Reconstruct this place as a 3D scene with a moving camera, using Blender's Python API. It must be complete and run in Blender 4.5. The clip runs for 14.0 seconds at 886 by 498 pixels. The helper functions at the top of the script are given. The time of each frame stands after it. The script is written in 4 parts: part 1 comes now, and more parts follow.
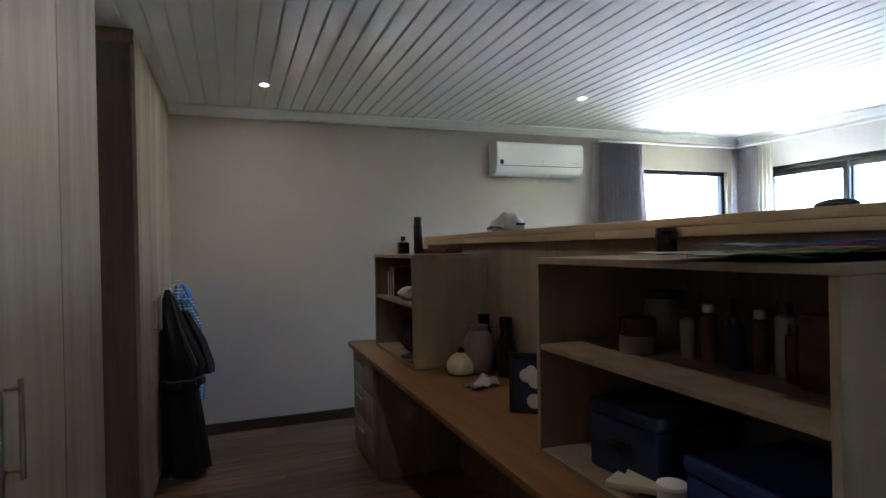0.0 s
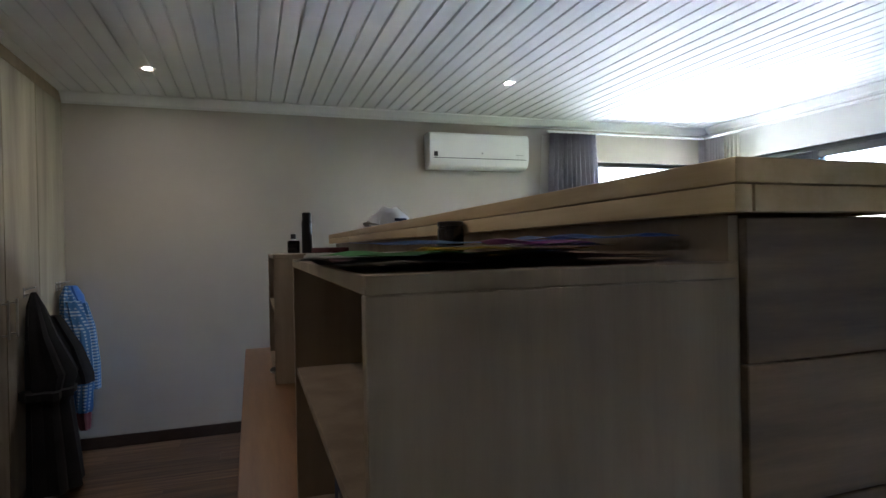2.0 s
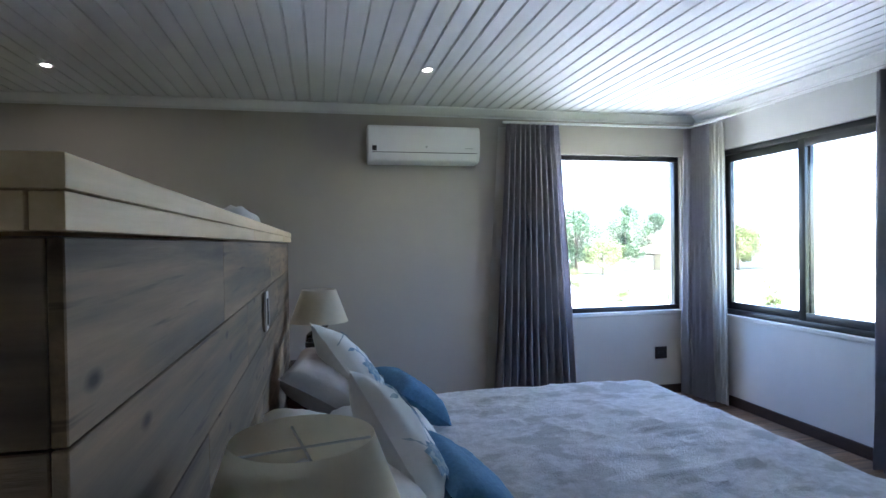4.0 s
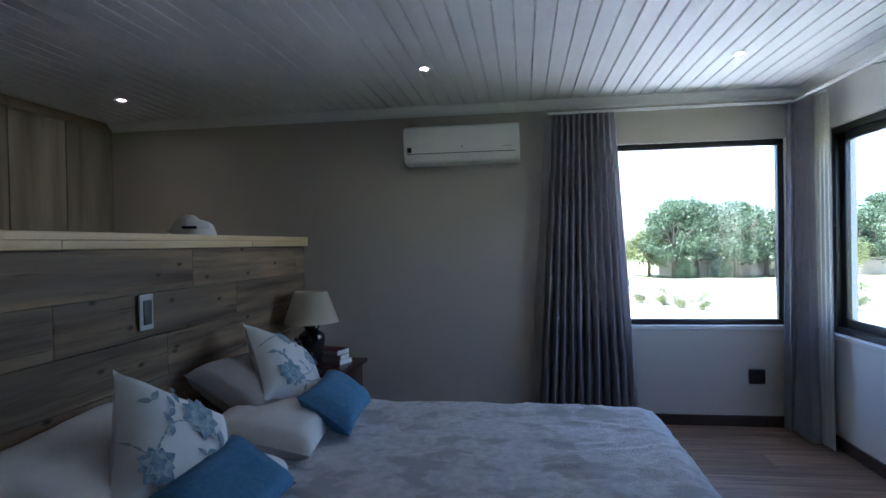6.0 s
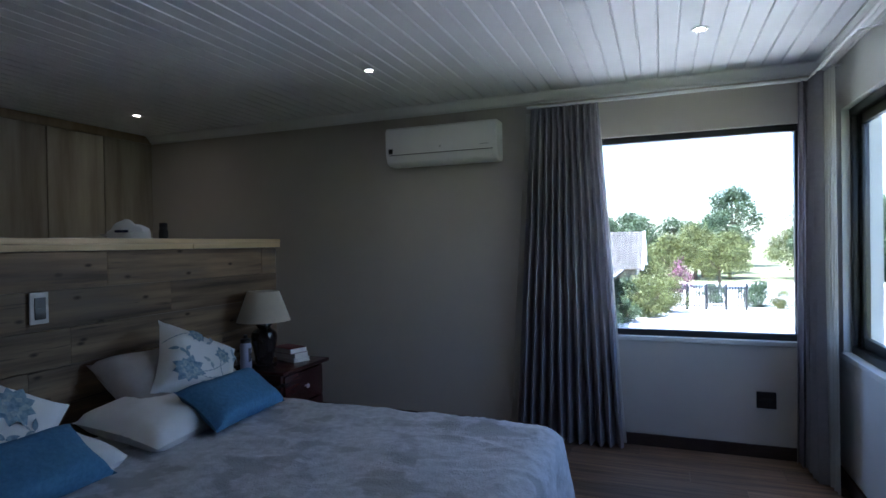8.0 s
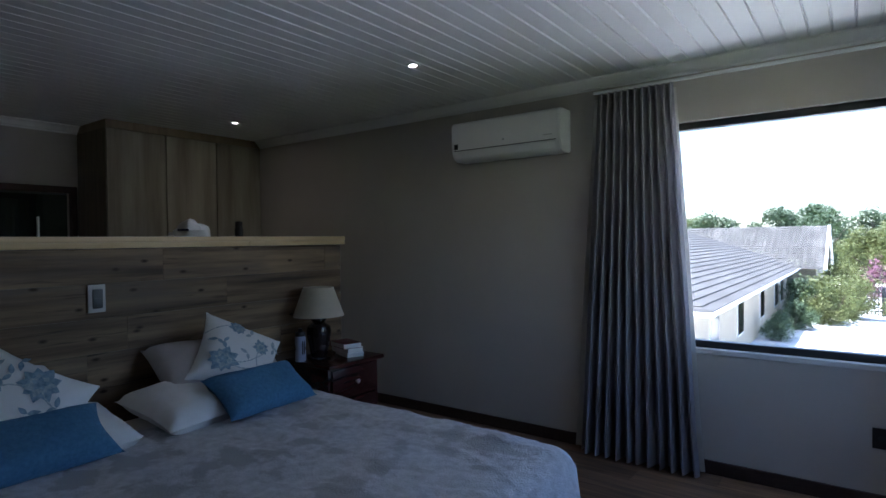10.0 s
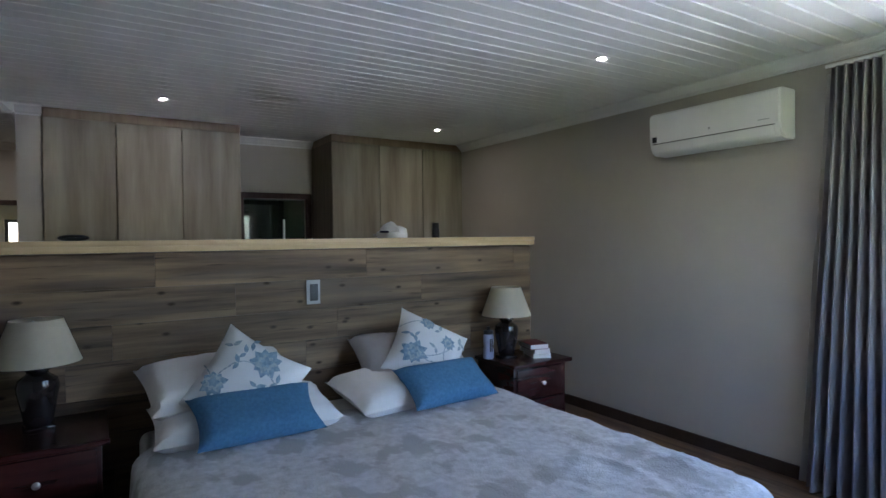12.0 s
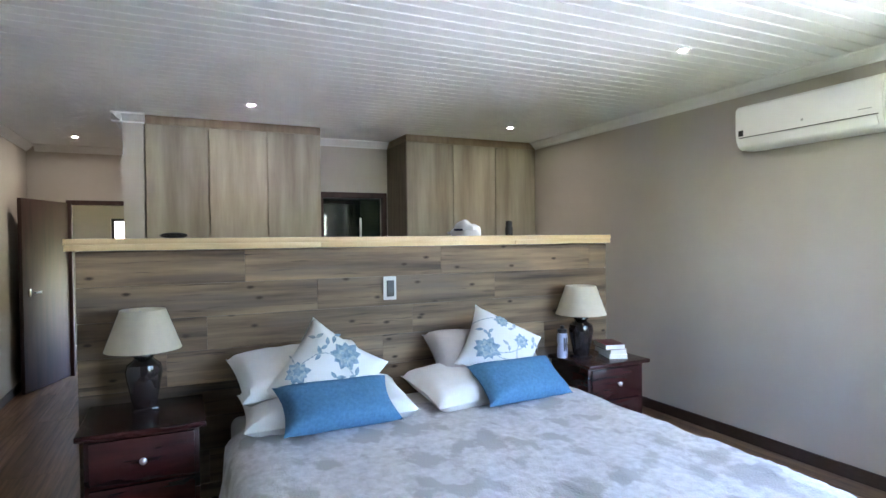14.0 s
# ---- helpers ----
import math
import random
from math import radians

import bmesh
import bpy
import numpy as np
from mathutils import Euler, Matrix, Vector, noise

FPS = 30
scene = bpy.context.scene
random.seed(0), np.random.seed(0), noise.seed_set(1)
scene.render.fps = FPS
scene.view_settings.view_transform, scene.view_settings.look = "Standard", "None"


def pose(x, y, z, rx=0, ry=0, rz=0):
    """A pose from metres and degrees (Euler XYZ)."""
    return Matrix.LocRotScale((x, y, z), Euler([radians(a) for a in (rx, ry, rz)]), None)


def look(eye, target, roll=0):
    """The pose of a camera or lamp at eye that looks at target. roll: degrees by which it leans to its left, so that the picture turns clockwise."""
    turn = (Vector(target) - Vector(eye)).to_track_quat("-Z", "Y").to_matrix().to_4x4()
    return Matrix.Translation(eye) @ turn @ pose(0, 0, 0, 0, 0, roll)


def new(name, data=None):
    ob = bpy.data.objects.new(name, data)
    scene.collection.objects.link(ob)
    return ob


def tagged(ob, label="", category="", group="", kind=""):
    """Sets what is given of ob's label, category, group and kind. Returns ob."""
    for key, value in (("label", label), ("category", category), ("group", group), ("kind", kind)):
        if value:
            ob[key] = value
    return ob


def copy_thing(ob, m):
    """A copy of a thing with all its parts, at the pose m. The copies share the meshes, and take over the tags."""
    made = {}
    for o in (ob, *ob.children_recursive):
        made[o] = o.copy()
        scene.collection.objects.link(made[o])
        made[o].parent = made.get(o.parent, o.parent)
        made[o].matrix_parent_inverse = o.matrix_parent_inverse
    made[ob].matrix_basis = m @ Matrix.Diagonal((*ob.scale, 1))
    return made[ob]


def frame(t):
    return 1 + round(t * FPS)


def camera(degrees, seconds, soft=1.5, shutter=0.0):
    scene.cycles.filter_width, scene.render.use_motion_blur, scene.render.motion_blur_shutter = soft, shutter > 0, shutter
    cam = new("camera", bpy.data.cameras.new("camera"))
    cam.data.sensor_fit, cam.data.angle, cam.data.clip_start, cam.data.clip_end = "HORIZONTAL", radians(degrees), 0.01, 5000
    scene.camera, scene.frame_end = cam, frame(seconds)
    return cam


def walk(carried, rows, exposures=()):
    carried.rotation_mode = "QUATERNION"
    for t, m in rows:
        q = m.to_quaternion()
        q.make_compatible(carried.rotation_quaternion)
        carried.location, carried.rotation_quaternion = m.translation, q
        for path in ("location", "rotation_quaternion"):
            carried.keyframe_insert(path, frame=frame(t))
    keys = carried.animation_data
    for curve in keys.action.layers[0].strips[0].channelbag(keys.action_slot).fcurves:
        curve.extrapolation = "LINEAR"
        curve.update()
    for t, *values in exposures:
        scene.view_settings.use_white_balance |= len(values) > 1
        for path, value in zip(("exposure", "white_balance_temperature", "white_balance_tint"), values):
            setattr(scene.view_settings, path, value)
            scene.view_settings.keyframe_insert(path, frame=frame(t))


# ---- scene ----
cam = camera(76.1, 14.0)
PATH = [
    (0, (-1.649, -4.809, 1.436), (-0.955, -2.933, 1.429), -1.2),
    (0.5, (-1.424, -4.824, 1.429), (-0.741, -2.944, 1.424), -1.2),
    (1, (-1.253, -4.846, 1.425), (-0.582, -2.963, 1.415), -1.1),
    (1.5, (-1.065, -4.766, 1.423), (-0.407, -2.878, 1.412), -1.0),
    (2, (-0.84, -4.706, 1.422), (-0.198, -2.812, 1.411), -1.2),
    (2.5, (-0.633, -4.705, 1.413), (0.009, -2.810, 1.402), -1.1),
    (5, (0.872, -4.71, 1.454), (0.973, -2.713, 1.427), -1.0),
    (5.5, (1.198, -4.669, 1.446), (1.105, -2.671, 1.424), -1.1),
    (6, (1.534, -4.629, 1.448), (1.253, -2.649, 1.43), -1.1),
    (6.5, (1.796, -4.528, 1.45), (1.38, -2.571, 1.432), -1.1),
    (7, (2.055, -4.446, 1.446), (1.521, -2.519, 1.431), -1.1),
    (9.5, (3.192, -3.918, 1.472), (2.161, -2.204, 1.443), -0.7),
    (10, (3.192, -3.807, 1.471), (2.001, -2.201, 1.442), -0.7),
    (10.5, (3.223, -3.731, 1.482), (1.831, -2.296, 1.456), -0.8),
    (11, (3.261, -3.69, 1.476), (1.722, -2.413, 1.453), -0.7),
    (11.5, (3.295, -3.681, 1.485), (1.664, -2.523, 1.456), -0.7),
    (12, (3.298, -3.676, 1.499), (1.606, -2.61, 1.466), -0.7),
    (12.5, (3.297, -3.679, 1.496), (1.559, -2.69, 1.461), -0.7),
    (13, (3.312, -3.696, 1.5), (1.544, -2.763, 1.463), -0.6),
    (13.5, (3.318, -3.707, 1.498), (1.526, -2.818, 1.462), -0.7),
    (14, (3.321, -3.706, 1.496), (1.509, -2.861, 1.46), -0.6),
]
EXPOSURES = [(0, 5.7, 6050, 18), (2.5, 5.6, 6000, 18), (5, 4.4, 5600, 19), (6.5, 3.85, 5600, 19), (7, 3.8, 5600, 19), (9.5, 3.2, 5750, 19), (10.5, 3.35, 5800, 19), (11.5, 4.2, 5950, 18), (12.5, 5.4, 6200, 18), (14, 6.25, 6300, 18)]
walk(cam, [(t, look(eye, target, roll)) for t, eye, target, roll in PATH], EXPOSURES)

# ---- world and light ----
SUN_AZ, SUN_EL = 215.0, 66.0
world = bpy.data.worlds.new("sky")
scene.world = world
world.use_nodes = True
wn = world.node_tree
sky = wn.nodes.new("ShaderNodeTexSky")
sky.sky_type = "NISHITA"
sky.sun_disc = False
sky.sun_elevation = radians(SUN_EL)
sky.sun_rotation = radians(90 - SUN_AZ)
wn.links.new(sky.outputs[0], wn.nodes["Background"].inputs[0])
wn.nodes["Background"].inputs[1].default_value = 0.15
sun = new("sun", bpy.data.lights.new("sun", "SUN"))
sun.data.energy, sun.data.angle, sun.data.color = 5.0, radians(0.5), (1.0, 0.95, 0.88)
sa, se = radians(SUN_AZ), radians(SUN_EL)
sun.matrix_world = look((40 * math.cos(sa) * math.cos(se), 40 * math.sin(sa) * math.cos(se), 40 * math.sin(se)), (0, 0, 0))


# ---- materials ----
def mat(name, col, rough=0.6, metal=0.0, var=0.12, scale=6.0, bump=0.0, bscale=80.0, stretch=(1, 1, 1), col2=None, rnd=0.0, spec=0.5):
    m = bpy.data.materials.new(name)
    m.use_nodes = True
    nt = m.node_tree
    b = nt.nodes["Principled BSDF"]
    b.inputs["Roughness"].default_value = rough
    b.inputs["Metallic"].default_value = metal
    b.inputs["Specular IOR Level"].default_value = spec
    tc = nt.nodes.new("ShaderNodeTexCoord")
    mp = nt.nodes.new("ShaderNodeMapping")
    mp.inputs["Scale"].default_value = stretch
    nt.links.new(tc.outputs["Object"], mp.inputs["Vector"])
    vec = mp.outputs[0]
    info = None
    if rnd:
        info = nt.nodes.new("ShaderNodeObjectInfo")
        ad = nt.nodes.new("ShaderNodeVectorMath")
        ad.operation = "MULTIPLY_ADD"
        ad.inputs[1].default_value = (37.0, 23.0, 11.0)
        cx = nt.nodes.new("ShaderNodeCombineXYZ")
        for i in range(3):
            nt.links.new(info.outputs["Random"], cx.inputs[i])
        nt.links.new(cx.outputs[0], ad.inputs[0])
        nt.links.new(vec, ad.inputs[2])
        vec = ad.outputs[0]
    n1 = nt.nodes.new("ShaderNodeTexNoise")
    n1.inputs["Scale"].default_value = scale
    n1.inputs["Detail"].default_value = 6
    n1.inputs["Roughness"].default_value = 0.6
    nt.links.new(vec, n1.inputs["Vector"])
    ramp = nt.nodes.new("ShaderNodeValToRGB")
    c2 = col2 or tuple(c * (1 + var) for c in col)
    c1 = col if col2 else tuple(c * (1 - var) for c in col)
    ramp.color_ramp.elements[0].color, ramp.color_ramp.elements[1].color = (*c1, 1), (*c2, 1)
    ramp.color_ramp.elements[0].position, ramp.color_ramp.elements[1].position = 0.32, 0.68
    nt.links.new(n1.outputs[0], ramp.inputs[0])
    out = ramp.outputs[0]
    if rnd:
        mr = nt.nodes.new("ShaderNodeMapRange")
        mr.inputs[3].default_value, mr.inputs[4].default_value = 1 - rnd, 1 + rnd
        nt.links.new(info.outputs["Random"], mr.inputs[0])
        hs = nt.nodes.new("ShaderNodeHueSaturation")
        nt.links.new(mr.outputs[0], hs.inputs["Value"])
        nt.links.new(out, hs.inputs["Color"])
        out = hs.outputs[0]
    nt.links.new(out, b.inputs["Base Color"])
    if bump:
        n2 = nt.nodes.new("ShaderNodeTexNoise")
        n2.inputs["Scale"].default_value = bscale
        n2.inputs["Detail"].default_value = 4
        nt.links.new(vec, n2.inputs["Vector"])
        bp = nt.nodes.new("ShaderNodeBump")
        bp.inputs["Strength"].default_value = bump
        bp.inputs["Distance"].default_value = 0.01
        nt.links.new(n2.outputs[0], bp.inputs["Height"])
        nt.links.new(bp.outputs[0], b.inputs["Normal"])
    return m


def overlay(m, kind, scale, col, lo, hi, mult=(1, 1, 1), knots=False):
    """Mix a second colour over a material's base by a pattern."""
    nt = m.node_tree
    b = nt.nodes["Principled BSDF"]
    src = b.inputs["Base Color"].links[0].from_socket
    tc = nt.nodes.new("ShaderNodeTexCoord")
    mp = nt.nodes.new("ShaderNodeMapping")
    mp.inputs["Scale"].default_value = mult
    nt.links.new(tc.outputs["Object"], mp.inputs[0])
    tx = nt.nodes.new(kind)
    tx.inputs["Scale"].default_value = scale
    nt.links.new(mp.outputs[0], tx.inputs["Vector"])
    if knots:
        if kind == "ShaderNodeTexVoronoi":
            mp.inputs["Rotation"].default_value = (0, radians(90), 0)
            tx.voronoi_dimensions = "2D"
        else:
            tx.inputs["Detail"].default_value = 5
        oi = nt.nodes.new("ShaderNodeObjectInfo")
        sc = nt.nodes.new("ShaderNodeVectorMath")
        sc.operation = "MULTIPLY_ADD"
        sc.inputs[1].default_value = (53.0, 71.0, 0.0)
        nt.links.new(oi.outputs["Random"], sc.inputs[0])
        nt.links.new(mp.outputs[0], sc.inputs[2])
        nt.links.new(sc.outputs[0], tx.inputs["Vector"])
    mr = nt.nodes.new("ShaderNodeMapRange")
    mr.inputs[1].default_value, mr.inputs[2].default_value = lo, hi
    nt.links.new(tx.outputs["Distance" if kind == "ShaderNodeTexVoronoi" else 0], mr.inputs[0])
    mx = nt.nodes.new("ShaderNodeMix")
    mx.data_type = "RGBA"
    nt.links.new(mr.outputs[0], mx.inputs[0])
    nt.links.new(src, mx.inputs[6])
    mx.inputs[7].default_value = (*col, 1)
    nt.links.new(mx.outputs[2], b.inputs["Base Color"])
    return m


def sheer(m, col, amount):
    """Lets part of the light through a thin cloth or leaf."""
    nt = m.node_tree
    tl = nt.nodes.new("ShaderNodeBsdfTranslucent")
    tl.inputs[0].default_value = (*col, 1)
    mx = nt.nodes.new("ShaderNodeMixShader")
    mx.inputs[0].default_value = amount
    nt.links.new(nt.nodes["Principled BSDF"].outputs[0], mx.inputs[1])
    nt.links.new(tl.outputs[0], mx.inputs[2])
    nt.links.new(mx.outputs[0], nt.nodes["Material Output"].inputs[0])
    return m


def glow(name, col, strength):
    m = bpy.data.materials.new(name)
    m.use_nodes = True
    b = m.node_tree.nodes["Principled BSDF"]
    b.inputs["Emission Color"].default_value = (*col, 1)
    b.inputs["Emission Strength"].default_value = strength
    return m


def glass(name, tint=(1, 1, 1), rough=0.0):
    m = bpy.data.materials.new(name)
    m.use_nodes = True
    nt = m.node_tree
    tr = nt.nodes.new("ShaderNodeBsdfTransparent")
    tr.inputs[0].default_value = (*tint, 1)
    gl = nt.nodes.new("ShaderNodeBsdfGlossy")
    gl.inputs["Roughness"].default_value = rough
    mx = nt.nodes.new("ShaderNodeMixShader")
    mx.inputs[0].default_value = 0.05
    nt.links.new(tr.outputs[0], mx.inputs[1])
    nt.links.new(gl.outputs[0], mx.inputs[2])
    nt.links.new(mx.outputs[0], nt.nodes["Material Output"].inputs[0])
    return m


WALL = mat("wall_paint", (0.49, 0.45, 0.395), 0.75, var=0.04, scale=2, bump=0.08, bscale=150)
WALLW = mat("pale_wall_paint", (0.62, 0.61, 0.59), 0.75, var=0.04, scale=2, bump=0.08, bscale=150)
CEIL = mat("white_ceiling_paint", (0.76, 0.76, 0.76), 0.6, var=0.03, scale=3, spec=0.3)
CORN = mat("white_cornice_paint", (0.80, 0.80, 0.79), 0.55, var=0.03)
SKIRT = mat("dark_skirting", (0.045, 0.028, 0.022), 0.4, var=0.25, scale=20, stretch=(1, 1, 8))
FLOORM = mat("laminate_floor", (0.075, 0.042, 0.027), 0.36, scale=4, col2=(0.29, 0.185, 0.115), stretch=(0.45, 9, 9), bump=0.05, bscale=40, rnd=0.28)
OAK = mat("light_oak_board", (0.23, 0.17, 0.115), 0.5, scale=4, col2=(0.35, 0.27, 0.185), stretch=(2.6, 2.6, 0.25), bump=0.05, bscale=60)
OAKD = mat("oak_door", (0.225, 0.19, 0.145), 0.5, scale=4, col2=(0.42, 0.37, 0.29), stretch=(1.6, 1.6, 0.16), bump=0.05, bscale=60, rnd=0.06)
# Darker oak tone for one wardrobe's carcass, plinths, shelf backs and the partition core.
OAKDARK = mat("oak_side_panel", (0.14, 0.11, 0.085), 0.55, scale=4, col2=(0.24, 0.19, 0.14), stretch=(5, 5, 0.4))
RUSTIC = mat("weathered_plank", (0.066, 0.048, 0.035), 0.6, scale=2.2, col2=(0.28, 0.195, 0.118), stretch=(4, 0.36, 6), bump=0.12, bscale=30, rnd=0.13, spec=0.2)
RUSTIC = overlay(RUSTIC, "ShaderNodeTexNoise", 1.6, (0.125, 0.10, 0.078), 0.52, 0.70, (1, 0.55, 4.5), True)
RUSTIC = overlay(RUSTIC, "ShaderNodeTexNoise", 3.0, (0.045, 0.034, 0.027), 0.62, 0.74, (1, 0.9, 22), True)
RUSTIC = overlay(RUSTIC, "ShaderNodeTexVoronoi", 3.2, (0.04, 0.027, 0.018), 0.07, 0.02, (1, 0.8, 1.7), True)
RUSTICE = mat("weathered_end_plank", (0.07, 0.052, 0.04), 0.55, scale=2.4, col2=(0.27, 0.18, 0.11), stretch=(0.6, 4, 6), bump=0.12, bscale=30, rnd=0.2)
PINE = mat("pale_pine", (0.50, 0.36, 0.19), 0.5, scale=3, col2=(0.64, 0.49, 0.29), stretch=(7, 0.5, 9), bump=0.04)
PINE = overlay(PINE, "ShaderNodeTexVoronoi", 2.4, (0.20, 0.11, 0.05), 0.07, 0.03, (1, 0.8, 1))
DESK = mat("orange_pine_top", (0.165, 0.07, 0.02), 0.4, scale=3, col2=(0.265, 0.125, 0.04), stretch=(7, 0.6, 5), bump=0.04)
DESK = overlay(DESK, "ShaderNodeTexVoronoi", 2.2, (0.12, 0.05, 0.02), 0.05, 0.02)
BLACKF = mat("dark_aluminium", (0.018, 0.02, 0.022), 0.35, var=0.1)
STEEL = mat("brushed_steel", (0.6, 0.6, 0.6), 0.3, 1.0, var=0.05)
WHITEP = mat("white_plastic", (0.80, 0.80, 0.79), 0.35, var=0.02)
GREYP = mat("grey_plastic", (0.42, 0.42, 0.42), 0.4, var=0.03)
BLACKP = mat("black_plastic", (0.012, 0.012, 0.013), 0.35, var=0.1)
CURT = mat("grey_curtain_cloth", (0.44, 0.42, 0.45), 0.9, var=0.06, scale=40, bump=0.1, bscale=400)
LINING = mat("cream_curtain_lining", (0.58, 0.56, 0.52), 0.9, var=0.04)
CURT = sheer(CURT, (0.50, 0.48, 0.52), 0.14)
LINING = sheer(LINING, (0.66, 0.63, 0.58), 0.35)
SHEET = mat("white_cotton", (0.72, 0.71, 0.70), 0.9, var=0.04, scale=12, bump=0.15, bscale=30)
GREYCOT = mat("grey_cotton", (0.42, 0.39, 0.38), 0.9, var=0.06, scale=12, bump=0.15, bscale=30)
PLUSH = mat("grey_plush_blanket", (0.46, 0.47, 0.49), 0.95, scale=26, col2=(0.64, 0.65, 0.675), bump=0.5, bscale=110)
PLUSH = overlay(PLUSH, "ShaderNodeTexNoise", 5.5, (0.40, 0.405, 0.42), 0.53, 0.60, (1, 1.25, 1), True)
BLUE = mat("blue_cotton", (0.047, 0.146, 0.268), 0.9, scale=60, col2=(0.073, 0.2, 0.34), bump=0.2, bscale=250)
FLORAL = mat("printed_white_cotton", (0.72, 0.73, 0.73), 0.9, var=0.03, bump=0.1, bscale=60)
PRINT = mat("blue_print", (0.10, 0.19, 0.28), 0.9, scale=45, col2=(0.33, 0.44, 0.53))
PRINTL = mat("pale_blue_print", (0.22, 0.30, 0.36), 0.9, scale=60, col2=(0.45, 0.52, 0.55))
MAHOG = mat("mahogany_varnish", (0.020, 0.006, 0.006), 0.25, scale=3, col2=(0.048, 0.013, 0.011), stretch=(4, 1, 8))
BLACKC = mat("black_glazed_ceramic", (0.012, 0.009, 0.009), 0.12, var=0.2)
SHADE = mat("cream_lampshade", (0.78, 0.72, 0.60), 0.85, var=0.03, scale=30, bump=0.08, bscale=300)
DOORW = mat("dark_door_wood", (0.022, 0.008, 0.006), 0.6, scale=3, col2=(0.05, 0.018, 0.013), stretch=(6, 6, 0.5))
PAPERW = mat("paper", (0.72, 0.71, 0.68), 0.7, var=0.05)
REDB = mat("dark_red_cover", (0.10, 0.012, 0.014), 0.5, var=0.2)
NAVY = mat("navy_fabric", (0.012, 0.022, 0.06), 0.85, var=0.2)
BLACKCL = mat("black_cloth", (0.012, 0.012, 0.014), 0.95, var=0.3, bump=0.2, bscale=40)
CREAM = mat("cream_glaze", (0.62, 0.56, 0.42), 0.3, var=0.05)
GREYV = mat("grey_stoneware", (0.22, 0.20, 0.185), 0.55, var=0.12)
BROWNG = mat("brown_glass", (0.06, 0.03, 0.018), 0.2, var=0.15)
GREENP = mat("green_print", (0.06, 0.30, 0.06), 0.5, var=0.3)
BLUEP = mat("blue_paper_print", (0.05, 0.17, 0.5), 0.5, var=0.3)
YELLP = mat("yellow_print", (0.65, 0.5, 0.06), 0.5, var=0.2)
PURP = mat("purple_print", (0.35, 0.08, 0.32), 0.5, var=0.2)
# Grey tint is put in to dim the bright view outside, not real tinted glass.
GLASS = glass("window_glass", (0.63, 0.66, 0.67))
GLASSG = glass("shower_glass", (0.40, 0.48, 0.43))
LAMPON = glow("lit_lamp", (1.0, 0.93, 0.80), 14.0)
CHECK = mat("blue_checked_cotton", (0.36, 0.44, 0.55), 0.9, var=0.05)
for mul in ((0, 1, 0), (0, 0, 1)):
    ck = overlay(CHECK, "ShaderNodeTexWave", 28.0, (0.05, 0.15, 0.33), 0.45, 0.6, mul)
    for nd in ck.node_tree.nodes:
        if nd.bl_idname == "ShaderNodeTexWave":
            nd.bands_direction = "DIAGONAL"
PAVE = mat("pale_concrete", (0.56, 0.55, 0.53), 0.85, scale=0.6, col2=(0.66, 0.65, 0.63), bump=0.2, bscale=8)
GRASS = mat("dry_lawn", (0.10, 0.13, 0.05), 0.95, scale=0.8, col2=(0.26, 0.25, 0.13), bump=0.3, bscale=12)
ASPH = mat("asphalt", (0.09, 0.09, 0.09), 0.9, var=0.15, scale=2)
ROOF = mat("weathered_roof_tile", (0.07, 0.067, 0.063), 0.9, scale=1.2, spec=0.2, col2=(0.15, 0.142, 0.132), bump=0.3, bscale=20, rnd=0.1)
ROOFB = mat("brown_roof_tile", (0.16, 0.08, 0.06), 0.8, scale=1.2, col2=(0.26, 0.15, 0.11), bump=0.3, bscale=20)
HOUSEW = mat("cream_plaster", (0.42, 0.36, 0.27), 0.8, var=0.06, scale=1.5)
BARK = mat("bark", (0.09, 0.065, 0.045), 0.9, var=0.3, scale=10, bump=0.5)
# Both leaf greens are lifted to put haze and glare into the colour.
LEAFA = mat("green_leaves", (0.035, 0.07, 0.03), 0.6, scale=1.2, col2=(0.11, 0.15, 0.085))
LEAFB = mat("light_green_leaves", (0.08, 0.11, 0.03), 0.6, scale=1.2, col2=(0.17, 0.18, 0.06))
LEAFC = mat("dark_cypress_leaves", (0.012, 0.035, 0.015), 0.7, scale=2, col2=(0.03, 0.06, 0.025))
LEAFA = sheer(LEAFA, (0.10, 0.16, 0.06), 0.35)
LEAFB = sheer(LEAFB, (0.20, 0.22, 0.07), 0.35)
PINKF = mat("pink_blossom", (0.22, 0.09, 0.13), 0.7, var=0.3)


# ---- mesh helpers ----
def bx(bm, x0, y0, z0, x1, y1, z1, bev=0.0, seg=2):
    """A box, bevelled if asked, added to bm."""
    r = bmesh.ops.create_cube(bm, size=1, matrix=Matrix.LocRotScale(((x0 + x1) / 2, (y0 + y1) / 2, (z0 + z1) / 2), None, (abs(x1 - x0), abs(y1 - y0), abs(z1 - z0))))
    if bev:
        bmesh.ops.bevel(bm, geom=list({e for v in r["verts"] for e in v.link_edges}), offset=bev, segments=seg, affect="EDGES", profile=0.5)
    return bm


def box(x0, y0, z0, x1, y1, z1, bev=0.0, seg=2):
    return bx(bmesh.new(), x0, y0, z0, x1, y1, z1, bev, seg)


